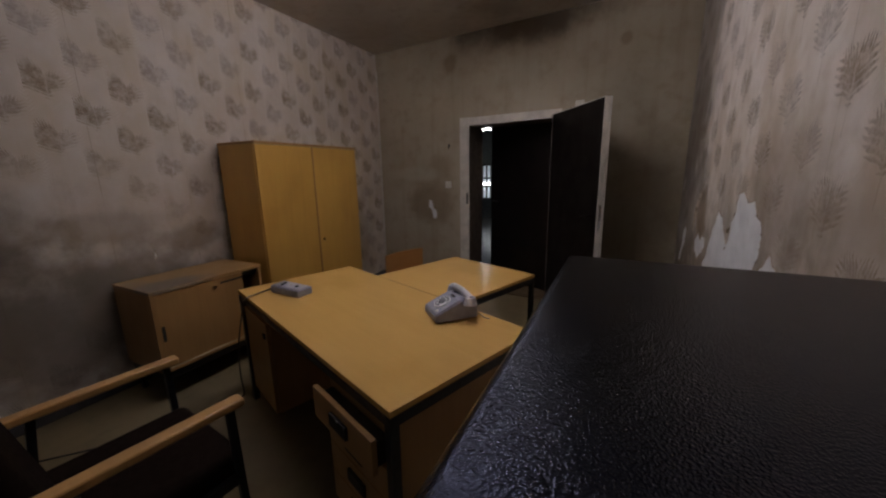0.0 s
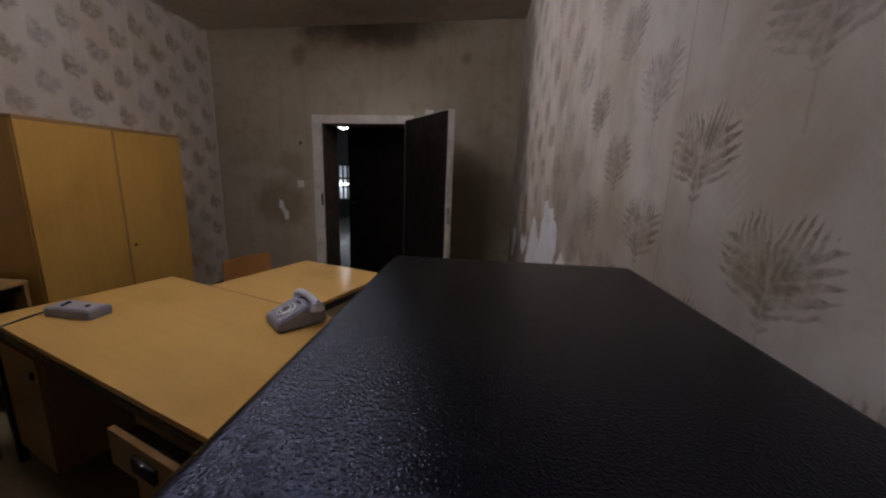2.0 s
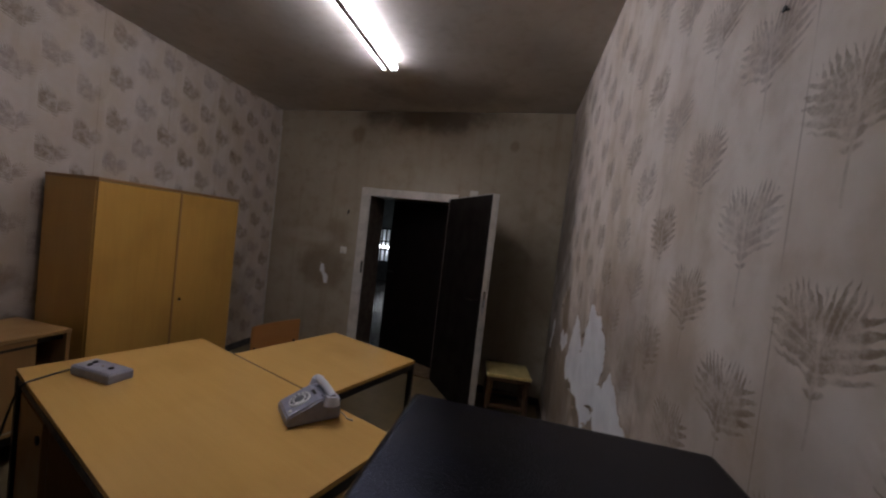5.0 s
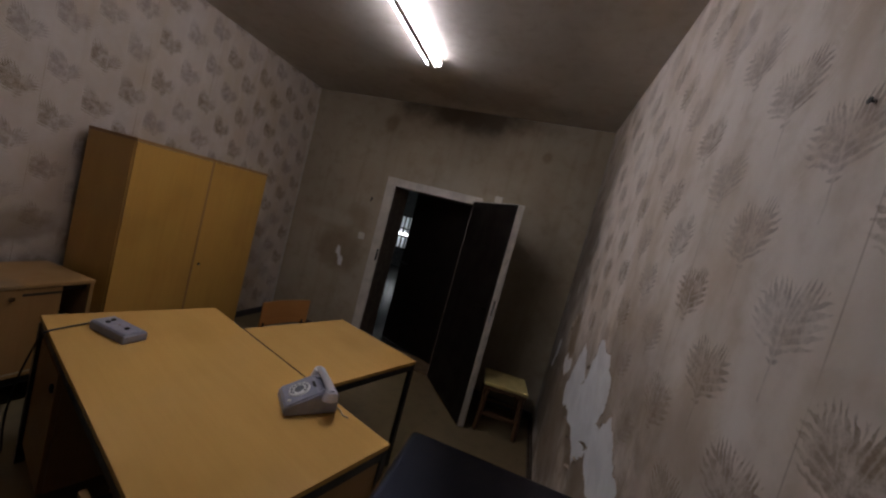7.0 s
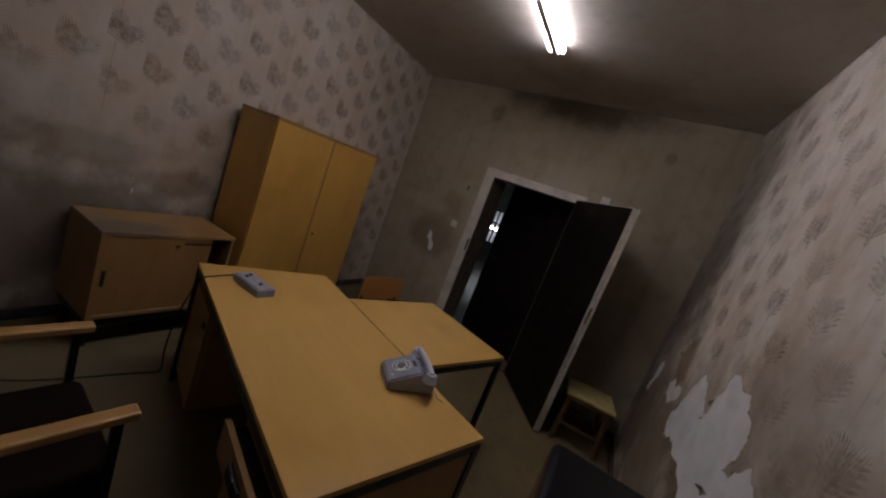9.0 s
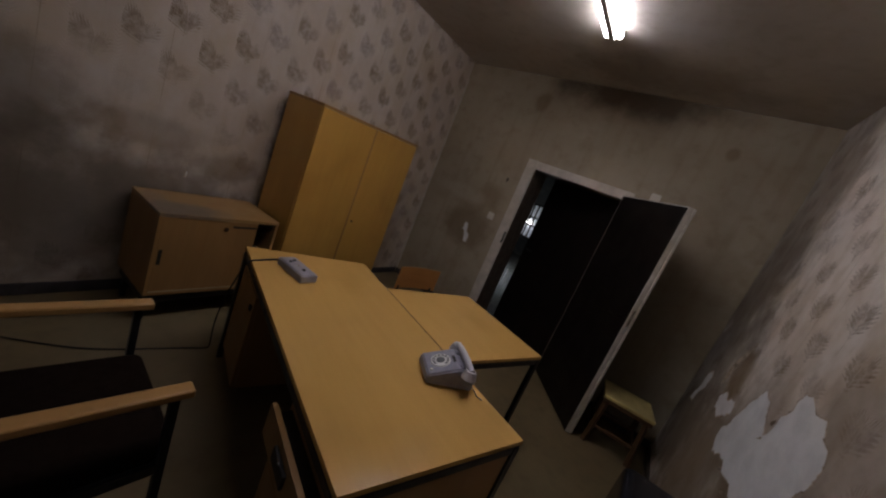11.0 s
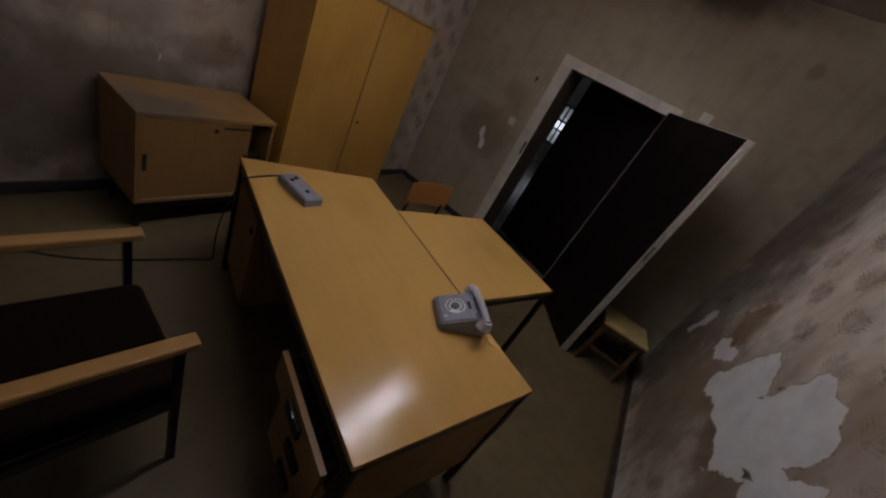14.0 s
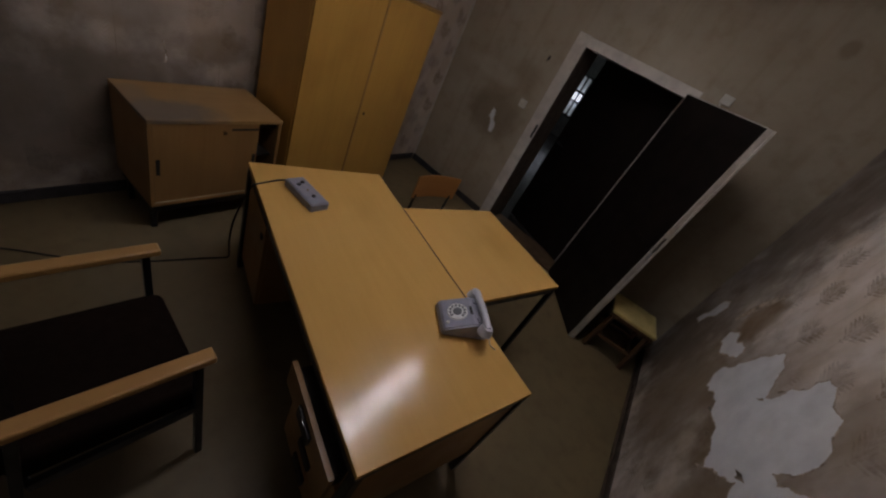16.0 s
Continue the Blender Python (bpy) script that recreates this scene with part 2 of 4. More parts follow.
wall_paint = dingy("stained_wall_paint", (0.43, 0.365, 0.27), (0.25, 0.19, 0.12), [
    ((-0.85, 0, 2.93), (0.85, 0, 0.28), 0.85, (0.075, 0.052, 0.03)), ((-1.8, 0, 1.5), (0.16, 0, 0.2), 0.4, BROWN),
    # second spot here: broad browner patch behind the open leaf
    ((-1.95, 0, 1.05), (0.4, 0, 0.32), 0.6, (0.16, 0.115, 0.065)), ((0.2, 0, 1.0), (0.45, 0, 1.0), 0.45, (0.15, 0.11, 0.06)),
    ((-1.68, 0, 2.66), (0.09, 0, 0.14), 0.55, BROWN), ((0.05, 0, 2.6), (0.05, 0, 0.06), 0.5, BROWN), ((-2.2, 0, 1.42), (0.45, 0, 0.1), 0.35, (0.5, 0.44, 0.35))])
ceiling_paint = dingy("ceiling_paint", (0.54, 0.505, 0.455), (0.36, 0.31, 0.245), [((-0.6, 3.6, 0), (0.9, 0.4, 0), 0.4, (0.16, 0.12, 0.08))], 0.12)
back_paint = dingy("back_wall_paint", (0.6, 0.54, 0.46), (0.3, 0.25, 0.18), [])
plaster = plain("bare_plaster", (0.80, 0.80, 0.81), 0.75, var=0.12, scale=9.0, bump=0.2)
torn = plain("torn_paper_edge", (0.50, 0.41, 0.32), 0.8, var=0.5, scale=25.0)
lino = dingy("worn_linoleum", (0.19, 0.143, 0.075), (0.1, 0.072, 0.038), [((-0.8, 0.2, 0), (0.9, 0.6, 0), 0.35, (0.2, 0.17, 0.13)), ((-1.9, 1.2, 0), (0.8, 0.5, 0), 0.3, (0.26, 0.22, 0.15))], 0.1)
lino.node_tree.nodes["Principled BSDF"].inputs["Roughness"].default_value = 0.42
hall_wall = plain("hall_wall", (0.13, 0.14, 0.145), 0.25, var=0.3, scale=3.0)
hall_floor = plain("hall_floor", (0.05, 0.045, 0.04), 0.17, var=0.4, scale=4.0, bump=0.02)
dark_base = plain("dark_skirting", (0.045, 0.042, 0.045), 0.5, var=0.4)
frame_paint = plain("grey_white_paint", (0.62, 0.58, 0.52), 0.4, var=0.2, scale=12.0)
jamb_paint = plain("brown_jamb_paint", (0.12, 0.09, 0.066), 0.45, var=0.3)
leaf_paint = plain("dark_brown_door_paint", (0.006, 0.0035, 0.003), 0.5, var=0.4, scale=5.0, spec=0.25)
edge_gloss = plain("worn_gloss_paint", (0.13, 0.11, 0.1), 0.2, var=0.2, spec=0.7)
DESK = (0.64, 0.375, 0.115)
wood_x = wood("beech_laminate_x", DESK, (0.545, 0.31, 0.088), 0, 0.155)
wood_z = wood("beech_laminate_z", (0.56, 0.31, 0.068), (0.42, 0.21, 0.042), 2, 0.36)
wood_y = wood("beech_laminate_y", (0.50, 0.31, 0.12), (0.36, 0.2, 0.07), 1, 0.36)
# brown veneer; on the desk it also carries the shade below the top
wood_cab = wood("brown_shaded_veneer", (0.36, 0.195, 0.07), (0.25, 0.125, 0.04), 2, 0.4)
wood_arm = wood("light_beech", (0.47, 0.26, 0.09), (0.33, 0.165, 0.05), 1, 0.33)
wood_stool = wood("stool_wood", (0.12, 0.062, 0.028), (0.07, 0.035, 0.016), 2, 0.45)
ply_orange = wood("orange_plywood", (0.42, 0.19, 0.055), (0.32, 0.13, 0.035), 0, 0.4)
edge_dark = plain("dark_edge_band", (0.035, 0.022, 0.015), 0.4)
black_steel = plain("black_painted_steel", (0.012, 0.012, 0.013), 0.38)
# near-black stands in for the shade inside wardrobe, sideboard and drawer
inside_shade = plain("shaded_inside", (0.03, 0.022, 0.015), 0.7)
cloth = plain("dark_brown_upholstery", (0.011, 0.006, 0.004), 0.95, var=0.2, scale=40.0, bump=0.4, dist=0.0015, spec=0.08)
grey_plastic = plain("blue_grey_plastic", (0.27, 0.27, 0.33), 0.38, var=0.15, scale=30.0)
grey_light = plain("light_grey_plastic", (0.50, 0.50, 0.55), 0.32, var=0.1)
white_plastic = plain("yellowed_white_plastic", (0.66, 0.63, 0.56), 0.4, var=0.1)
rubber = plain("black_rubber", (0.015, 0.013, 0.012), 0.55)
dial_white = plain("clear_dial_plastic", (0.78, 0.78, 0.76), 0.25, var=0.1)
dial_dark = plain("dark_grey_plastic", (0.11, 0.11, 0.12), 0.4, var=0.2)
chrome = plain("worn_chrome", (0.6, 0.6, 0.6), 0.25, 1.0, 0.1)
seat_yellow = plain("yellow_vinyl", (0.62, 0.50, 0.20), 0.4, var=0.2, scale=10.0)
cord_beige = plain("beige_cord", (0.45, 0.38, 0.25), 0.5)


def hammered():
    m, nt, b = mat("hammered_black_enamel", 0.18, 0.0, 0.29)
    # blue tint puts the cool tube light's cast into the enamel's sheen
    b.inputs["Specular Tint"].default_value = (0.5, 0.56, 1.0, 1)
    g = G(nt)
    v = nt.nodes.new("ShaderNodeTexVoronoi")
    g.put(v.inputs["Vector"], g.co)
    v.inputs["Scale"].default_value = 400.0
    c = g.mix(g.ramp(g.noise(9.0, 4.0), 0.35, 0.75), (0.003, 0.003, 0.005), (0.005, 0.005, 0.006))
    nt.links.new(c, b.inputs["Base Color"])
    g.put(b.inputs["Roughness"], g.ramp(g.noise(90.0, 3.0), 0.3, 0.7, 0.16, 0.22))
    h = g.m("ADD", g.m("MULTIPLY", v.outputs["Distance"], 0.7), g.m("MULTIPLY", g.noise(320.0, 3.0), 0.7))
    g.bump(b, h, 0.72, 0.001)
    return m


hammer = hammered()


def glowing(name, col, strength):
    m, nt, b = mat(name, 0.5)
    b.inputs["Base Color"].default_value = (*col, 1)
    b.inputs["Emission Color"].default_value = (*col, 1)
    b.inputs["Emission Strength"].default_value = strength
    return m


tube_glow = glowing("lit_tube", (0.93, 0.91, 1.0), TUBE)
hall_bright = glowing("bright_tube", (0.95, 0.97, 1.0), 9.0)
hall_panel = glowing("bright_pane", (0.85, 0.88, 1.0), 1.1)
hall_glow = glowing("lit_window_backdrop", (0.9, 0.95, 1.0), HALL)


# ---- mesh helpers ----
def box(bm, x0, y0, z0, x1, y1, z1, bevel=0.0, seg=2, m=None):
    r = bmesh.ops.create_cube(bm, size=1.0)
    vs = r["verts"]
    for v in vs:
        v.co = Vector((x0 + (v.co.x + 0.5) * (x1 - x0), y0 + (v.co.y + 0.5) * (y1 - y0), z0 + (v.co.z + 0.5) * (z1 - z0)))
    if m is not None:
        bmesh.ops.transform(bm, matrix=m, verts=vs)
    if bevel:
        es = list({e for v in vs for e in v.link_edges})
        fs = {f for v in vs for f in v.link_faces}
        for f in fs:
            f.normal_update()
        flat = [f.normal.copy() for f in fs]
        r = bmesh.ops.bevel(bm, geom=es, offset=bevel, segments=seg, affect="EDGES", profile=0.5)
        for f in r["faces"]:
            f.normal_update()
            f.smooth = all(f.normal.dot(n) < 0.999 for n in flat)
    return bm


def rod(bm, a, b, r, r2=None, n=14):
    a, b = Vector(a), Vector(b)
    q = (b - a).to_track_quat("Z", "Y").to_matrix().to_4x4()
    m = Matrix.Translation((a + b) / 2) @ q
    k = bmesh.ops.create_cone(bm, cap_ends=True, segments=n, radius1=r, radius2=r if r2 is None else r2, depth=(b - a).length, matrix=m)
    for f in {f for v in k["verts"] for f in v.link_faces}:
        f.smooth = len(f.verts) == 4
    return bm


def beam(bm, a, b, w, h, bevel=0.0):
    """A square bar from a to b."""
    a, b = Vector(a), Vector(b)
    q = (b - a).to_track_quat("Z", "Y").to_matrix().to_4x4()
    n = (b - a).length
    return box(bm, -w / 2, -h / 2, -n / 2, w / 2, h / 2, n / 2, bevel, 2, Matrix.Translation((a + b) / 2) @ q)


def part(name, bm, material, parent=None, label="", soft=False):
    me = bpy.data.meshes.new(name)
    bmesh.ops.recalc_face_normals(bm, faces=bm.faces)
    for f in bm.faces:
        f.smooth = f.smooth or soft
    for e in bm.edges:
        e.smooth = len(e.link_faces) != 2 or e.calc_face_angle(0.0) < radians(40)
    bm.to_mesh(me)
    bm.free()
    me.materials.append(material)
    ob = new(name, me)
    if parent is not None:
        ob.parent = parent
    if label:
        tagged(ob, label)
    return ob


def thing(name, m, label, category, group="", kind=""):
    ob = new(name)
    ob.matrix_world = m
    return tagged(ob, label, category, group, kind)


def bx(*a, **k):
    return box(bmesh.new(), *a, **k)


def tube_path(name, pts, r, material, parent=None, label=""):
    cu = bpy.data.curves.new(name, "CURVE")
    cu.dimensions, cu.bevel_depth, cu.bevel_resolution = "3D", r, 3
    sp = cu.splines.new("NURBS")
    sp.points.add(len(pts) - 1)
    for p, q in zip(sp.points, pts):
        p.co = (*q, 1)
    sp.use_endpoint_u, sp.order_u = True, 4
    tmp = bpy.data.objects.new(name + "_tmp", cu)
    scene.collection.objects.link(tmp)
    me = bpy.data.meshes.new_from_object(tmp.evaluated_get(bpy.context.evaluated_depsgraph_get()))
    bpy.data.objects.remove(tmp)
    bpy.data.curves.remove(cu)
    me.name = name
    me.materials.clear()
    me.materials.append(material)
    ob = new(name, me)
    if parent is not None:
        ob.parent = parent
    if label:
        tagged(ob, label)
    return ob


def structure(name, bm, material, label, category):
    return tagged(part(name, bm, material), label, category, kind="structure")


# ---- the room ----
structure("floor", bx(XL - 0.3, YB - 0.2, -0.1, XR + 0.2, YD + 0.21, 0.0), lino, "worn brown linoleum floor with scuffs and dirt", "floor")
structure("ceiling", bx(XL - 0.2, YB - 0.2, ZC, XR + 0.2, YD + 0.45, ZC + 0.15), ceiling_paint, "dingy cream painted ceiling with brown stains", "ceiling")
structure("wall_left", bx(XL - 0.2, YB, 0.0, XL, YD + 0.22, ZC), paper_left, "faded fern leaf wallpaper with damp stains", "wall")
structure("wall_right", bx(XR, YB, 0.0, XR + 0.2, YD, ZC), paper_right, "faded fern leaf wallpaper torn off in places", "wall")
VX0, VX1, VZ0, VZ1 = -1.6, 0.3, 0.95, 2.45      # unseen window behind the walker, added for fill light
w = bmesh.new()
for x0, z0, x1, z1 in ((XL - 0.2, 0, VX0, ZC), (VX1, 0, XR + 0.2, ZC), (VX0, 0, VX1, VZ0), (VX0, VZ1, VX1, ZC)):
    box(w, x0, YB - 0.2, z0, x1, YB, z1)
structure("wall_back", w, back_paint, "unseen plain dingy painted wall with the added window", "wall")


def fill_window():
    d = thing("fill_window", pose(0, 0, 0), "unseen white painted window added to let in dim fill light", "window", kind="structure")
    for x in (VX0, (VX0 + VX1) / 2 - 0.04, VX1 - 0.06):
        part("window_frame", bx(x, YB - 0.14, VZ0, x + 0.06, YB - 0.07, VZ1, bevel=0.003), frame_paint, d)
    for z in (VZ0, VZ1 - 0.06):
        part("window_frame", bx(VX0 + 0.06, YB - 0.139, z, VX1 - 0.06, YB - 0.071, z + 0.06, bevel=0.003), frame_paint, d)
    part("window_sill", bx(VX0 - 0.03, YB - 0.07, VZ0 - 0.03, VX1 + 0.03, YB + 0.1, VZ0, bevel=0.004), frame_paint, d)


fill_window()
# fill lamp in the added window, lifts the near right wall
fill_lamp = new("window_fill", bpy.data.lights.new("window_fill", "AREA"))
fill_lamp.data.shape, fill_lamp.data.size, fill_lamp.data.size_y = "RECTANGLE", VX1 - VX0, VZ1 - VZ0
fill_lamp.data.energy, fill_lamp.data.color = FILL, (0.80, 0.86, 1.0)
fill_lamp.matrix_world = look(((VX0 + VX1) / 2, YB - 0.16, (VZ0 + VZ1) / 2), ((VX0 + VX1) / 2, YB + 1, (VZ0 + VZ1) / 2))
OL, OR, OT, YO = -1.5, -0.49, 2.0, 4.42      # rough opening and the wall's far side
# the door wall stands askew: it turns about the door's hinge side
ASKEW = pose(-0.5, YD, 0, 0, 0, -4.86) @ Matrix.Diagonal((1.054, 1, 1, 1)) @ Matrix.Translation((0.5, -YD, 0))
TURN = pose(0, 0, 0, 0, 0, -4.86)


def on_door_wall(x, z):
    """A place on the room's side of the door wall."""
    return Matrix.Translation(ASKEW @ Vector((x, YD, z))) @ TURN


def askew(ob):
    ob.matrix_world = ASKEW
    return ob


w = bmesh.new()
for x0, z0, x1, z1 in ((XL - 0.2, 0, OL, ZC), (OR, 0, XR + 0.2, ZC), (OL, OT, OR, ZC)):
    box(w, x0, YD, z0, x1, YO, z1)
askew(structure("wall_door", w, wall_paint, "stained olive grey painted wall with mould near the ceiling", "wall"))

askew(structure("trim_corner", bx(-2.738, YD - 0.014, 0.076, -2.722, YD - 0.0005, ZC - 0.2, bevel=0.003), plain("pale_lath_paint", (0.58, 0.53, 0.46), 0.5), "thin pale corner lath where the wallpaper ends", "trim"))

# skirting
structure("baseboard_left", bx(XL, YB, 0.0, XL + 0.016, YD + 0.17, 0.075, bevel=0.004), dark_base, "dark skirting board along the papered wall", "skirting")
askew(structure("baseboard_door", bx(-2.728, YD - 0.016, 0.0, -1.56, YD, 0.075, bevel=0.004), dark_base, "dark skirting board beside the door", "skirting"))
askew(structure("baseboard_door_end", bx(-0.44, YD - 0.016, 0.0, 0.57, YD, 0.075, bevel=0.004), dark_base, "dark skirting board behind the open door", "skirting"))
b_ = bmesh.new()
box(b_, XR - 0.012, YB, 0.0, XR, YD - 0.12, 0.045, 0.003)
box(b_, XR - 0.034, YB, 0.0, XR - 0.014, YD - 0.12, 0.010, 0.003)
structure("baseboard_right", b_, plain("brown_skirting", (0.085, 0.06, 0.042), 0.5, var=0.4), "dark skirting with a quarter strip", "skirting")


# ---- the door ----
def door_1():
    d = thing("door_1", pose(0, 0, 0), "white painted door frame with two dark brown doors standing open", "door", kind="structure")
    askew(part("casing", bx(-1.557, YD - 0.018, 0.0, -1.445, YD, 2.055, bevel=0.003), frame_paint, d))
    askew(part("casing", bx(-1.445, YD - 0.018, 1.965, -0.535, YD, 2.05, bevel=0.003), frame_paint, d))
    askew(part("casing", bx(-0.535, YD - 0.018, 0.0, -0.455, YD, 2.05, bevel=0.003), frame_paint, d))
    askew(part("jamb", bx(-1.5, YD + 0.002, 0.0, -1.445, YO, 1.965, bevel=0.002), jamb_paint, d, "brownish inner jamb"))
    askew(part("jamb", bx(-0.535, YD + 0.002, 0.0, -0.49, YO, 1.965, bevel=0.002), jamb_paint, d, "brownish inner jamb"))
    askew(part("head", bx(-1.5, YD + 0.002, 1.965, -0.49, YO, 2.0, bevel=0.002), jamb_paint, d, "brownish inner head"))
    askew(part("threshold", bx(-1.445, YD, 0.0, -0.535, YO, 0.018, bevel=0.006), plain("worn_sill", (0.14, 0.09, 0.05), 0.5), d, "worn dark wooden threshold"))
    askew(part("strike_plate", bx(-1.475, YD - 0.021, 1.06, -1.452, YD - 0.017, 1.2, bevel=0.001), black_steel, d, "black strike plate"))
    # leaf into the room
    ang = math.degrees(math.atan2(3.30 - 4.055, 0.0 + 0.535))
    W, T = 0.894, 0.042
    lf = part("leaf", bx(0, 0, 0, W, T, 1.985, bevel=0.002), leaf_paint, d, "dark brown painted door leaf")
    lf.matrix_local = pose(-0.535, 4.04, 0.012, 0, 0, ang)
    e = part("edge_band", bx(W - 0.002, -0.003, 0, W + 0.006, T + 0.003, 1.988, bevel=0.002), frame_paint, lf, "pale painted leaf edge")
    e2 = part("rebate", bx(W - 0.014, T - 0.004, 0.0, W + 0.014, T + 0.012, 1.99, bevel=0.003), frame_paint, lf, "pale rebated edge strip")
    part("top_edge", bx(0.0, -0.002, 1.984, W - 0.004, T + 0.012, 1.99, bevel=0.001), frame_paint, lf, "pale top edge")
    part("hinge_edge", rod(bmesh.new(), (-0.002, -0.003, 0.0), (-0.002, -0.003, 1.985), 0.004), edge_gloss, lf, "worn glossy hinge edge")
    part("lock_plate", bx(W + 0.005, 0.012, 0.95, W + 0.009, 0.032, 1.15, bevel=0.001), chrome, lf, "steel lock plate")
    h = bmesh.new()
    rod(h, (W - 0.06, T, 1.05), (W - 0.06, T + 0.05, 1.05), 0.009)
    rod(h, (W - 0.06, T + 0.05, 1.05), (W - 0.17, T + 0.055, 1.05), 0.009)
    box(h, W - 0.08, T + 0.0, 0.93, W - 0.04, T + 0.006, 1.12, 0.002)
    part("door_handle", h, leaf_paint, lf, "black lever handle")
    h = bmesh.new()
    rod(h, (W - 0.06, 0, 1.05), (W - 0.06, -0.05, 1.05), 0.009)
    rod(h, (W - 0.06, -0.05, 1.05), (W - 0.17, -0.055, 1.05), 0.009)
    box(h, W - 0.08, -0.006, 0.93, W - 0.04, 0.0, 1.12, 0.002)
    part("door_handle", h, leaf_paint, lf, "black lever handle")
    # leaf into the hall
    ang2 = math.degrees(math.atan2(4.745 - 4.31, -1.43 + 0.52))
    lo = part("outer_leaf", bx(0, -0.04, 0, 1.0, 0.0, 1.985, bevel=0.002), leaf_paint, d, "black padded outer door leaf")
    lo.matrix_local = pose(-0.52, 4.315, 0.01, 0, 0, ang2)
    # added strip, placed to show as a bright line between the leaves
    part("bright_line_strip", bx(0.03, 0.0005, 0.01, 0.052, 0.005, 1.975, bevel=0.001), frame_paint, lo, "pale strip added for the bright line by the hinge")
    h = bmesh.new()
    rod(h, (0.93, 0.0, 1.05), (0.93, 0.05, 1.05), 0.009)
    rod(h, (0.93, 0.05, 1.05), (0.82, 0.055, 1.05), 0.009)
    part("door_handle", h, black_steel, lo)


door_1()


# ---- the hall beyond ----
structure("hall_floor", bx(-6.5, YO - 0.18, -0.1, 2.5, 11.6, -0.002), hall_floor, "dark polished hall floor", "floor")
structure("hall_ceiling", bx(-6.5, YO, 2.62, 2.5, 11.6, 2.75), hall_wall, "grey hall ceiling in the dark", "ceiling")
structure("hall_wall_left", bx(-6.6, YO, 0, -6.4, 11.6, 2.62), hall_wall, "dark hall wall", "wall")
structure("hall_wall_right", bx(2.4, YO, 0, 2.6, 11.6, 2.62), hall_wall, "dark hall wall", "wall")
w = bmesh.new()
WX0, WX1, WZ0, WZ1 = -4.55, -2.92, 0.55, 1.65
for x0, z0, x1, z1 in ((-6.5, 0, WX0, 2.62), (WX1, 0, 2.5, 2.62), (WX0, 0, WX1, WZ0), (WX0, WZ1, WX1, 2.62)):
    box(w, x0, 11.0, z0, x1, 11.2, z1)
structure("hall_wall_end", w, hall_wall, "far hall wall with a barred window", "wall")


def window_1():
    d = thing("window_1", pose(0, 0, 0), "far barred hall window with bright light behind", "window", kind="structure")
    for x in (WX0, WX1 - 0.05):
        part("window_frame", bx(x, 11.02, WZ0, x + 0.05, 11.1, WZ1), black_steel, d)
    for z in (WZ0, WZ1 - 0.05, 1.2, 0.95):
        part("window_frame", bx(WX0 + 0.05, 11.03, z, WX1 - 0.05, 11.09, z + 0.05), black_steel, d)
    n = 11
    for i in range(n):
        x = WX0 + 0.05 + (WX1 - WX0 - 0.1) * (i + 0.5) / n
        part("bar", bx(x - 0.022, 11.0, WZ0 + 0.05, x + 0.022, 11.03, WZ1 - 0.05), black_steel, d)


window_1()
tagged(part("backdrop", bx(WX0 - 0.2, 11.45, 0.3, WX1 + 0.2, 11.47, 1.9), hall_glow), "pale light outside the hall window", "backdrop", kind="structure")


def hall_lamp():
    d = thing("hall_lamp", pose(-3.3, 9.3, 2.62), "lit fluorescent lamp on the hall ceiling", "ceiling lamp")
    part("housing", bx(-0.2, -0.6, -0.05, 0.2, 0.6, 0.0, bevel=0.01), frame_paint, d)
    part("tube", rod(bmesh.new(), (-0.08, -0.55, -0.075), (-0.08, 0.55, -0.075), 0.018), hall_bright, d)
    part("tube", rod(bmesh.new(), (0.08, -0.55, -0.075), (0.08, 0.55, -0.075), 0.018), hall_bright, d)


hall_lamp()


def window_lamp():
    d = thing("wall_lamp", pose(-4.05, 11.36, 1.03), "bright fluorescent tube behind the hall window", "lamp")
    part("tube", rod(bmesh.new(), (-0.5, 0, 0), (0.5, 0, 0), 0.035), hall_bright, d)
    part("bracket", bx(-0.52, 0.03, -0.05, 0.52, 0.08, 0.05, bevel=0.004), frame_paint, d)


window_lamp()
tagged(part("backdrop", bx(-3.42, 11.3, 0.95, -3.02, 11.32, 1.16), hall_panel), "bright pane of light outside the hall window", "backdrop", kind="structure")


# ---- ceiling lamp ----
def ceiling_lamp():
    n = 0.98
    d = thing("fluorescent_lamp", pose(-0.945, 2.015, ZC), "lit twin-tube fluorescent batten on the ceiling", "ceiling lamp")
    part("housing", bx(-0.02, -n - 0.012, -0.08, 0.02, n + 0.012, 0.0, bevel=0.003), frame_paint, d, "narrow painted metal spine")
    for x in (-0.046, 0.046):
        part("tube", rod(bmesh.new(), (x, -n, -0.046), (x, n, -0.046), 0.019, n=20), tube_glow, d, "bright white tube")
        for s in (-1, 1):
            part("lamp_holder", bx(x - 0.014, s * (n + 0.012) - 0.012, -0.068, x + 0.014, s * (n + 0.012) + 0.012, 0.0, bevel=0.003), white_plastic, d)
    return d


ceiling_lamp()


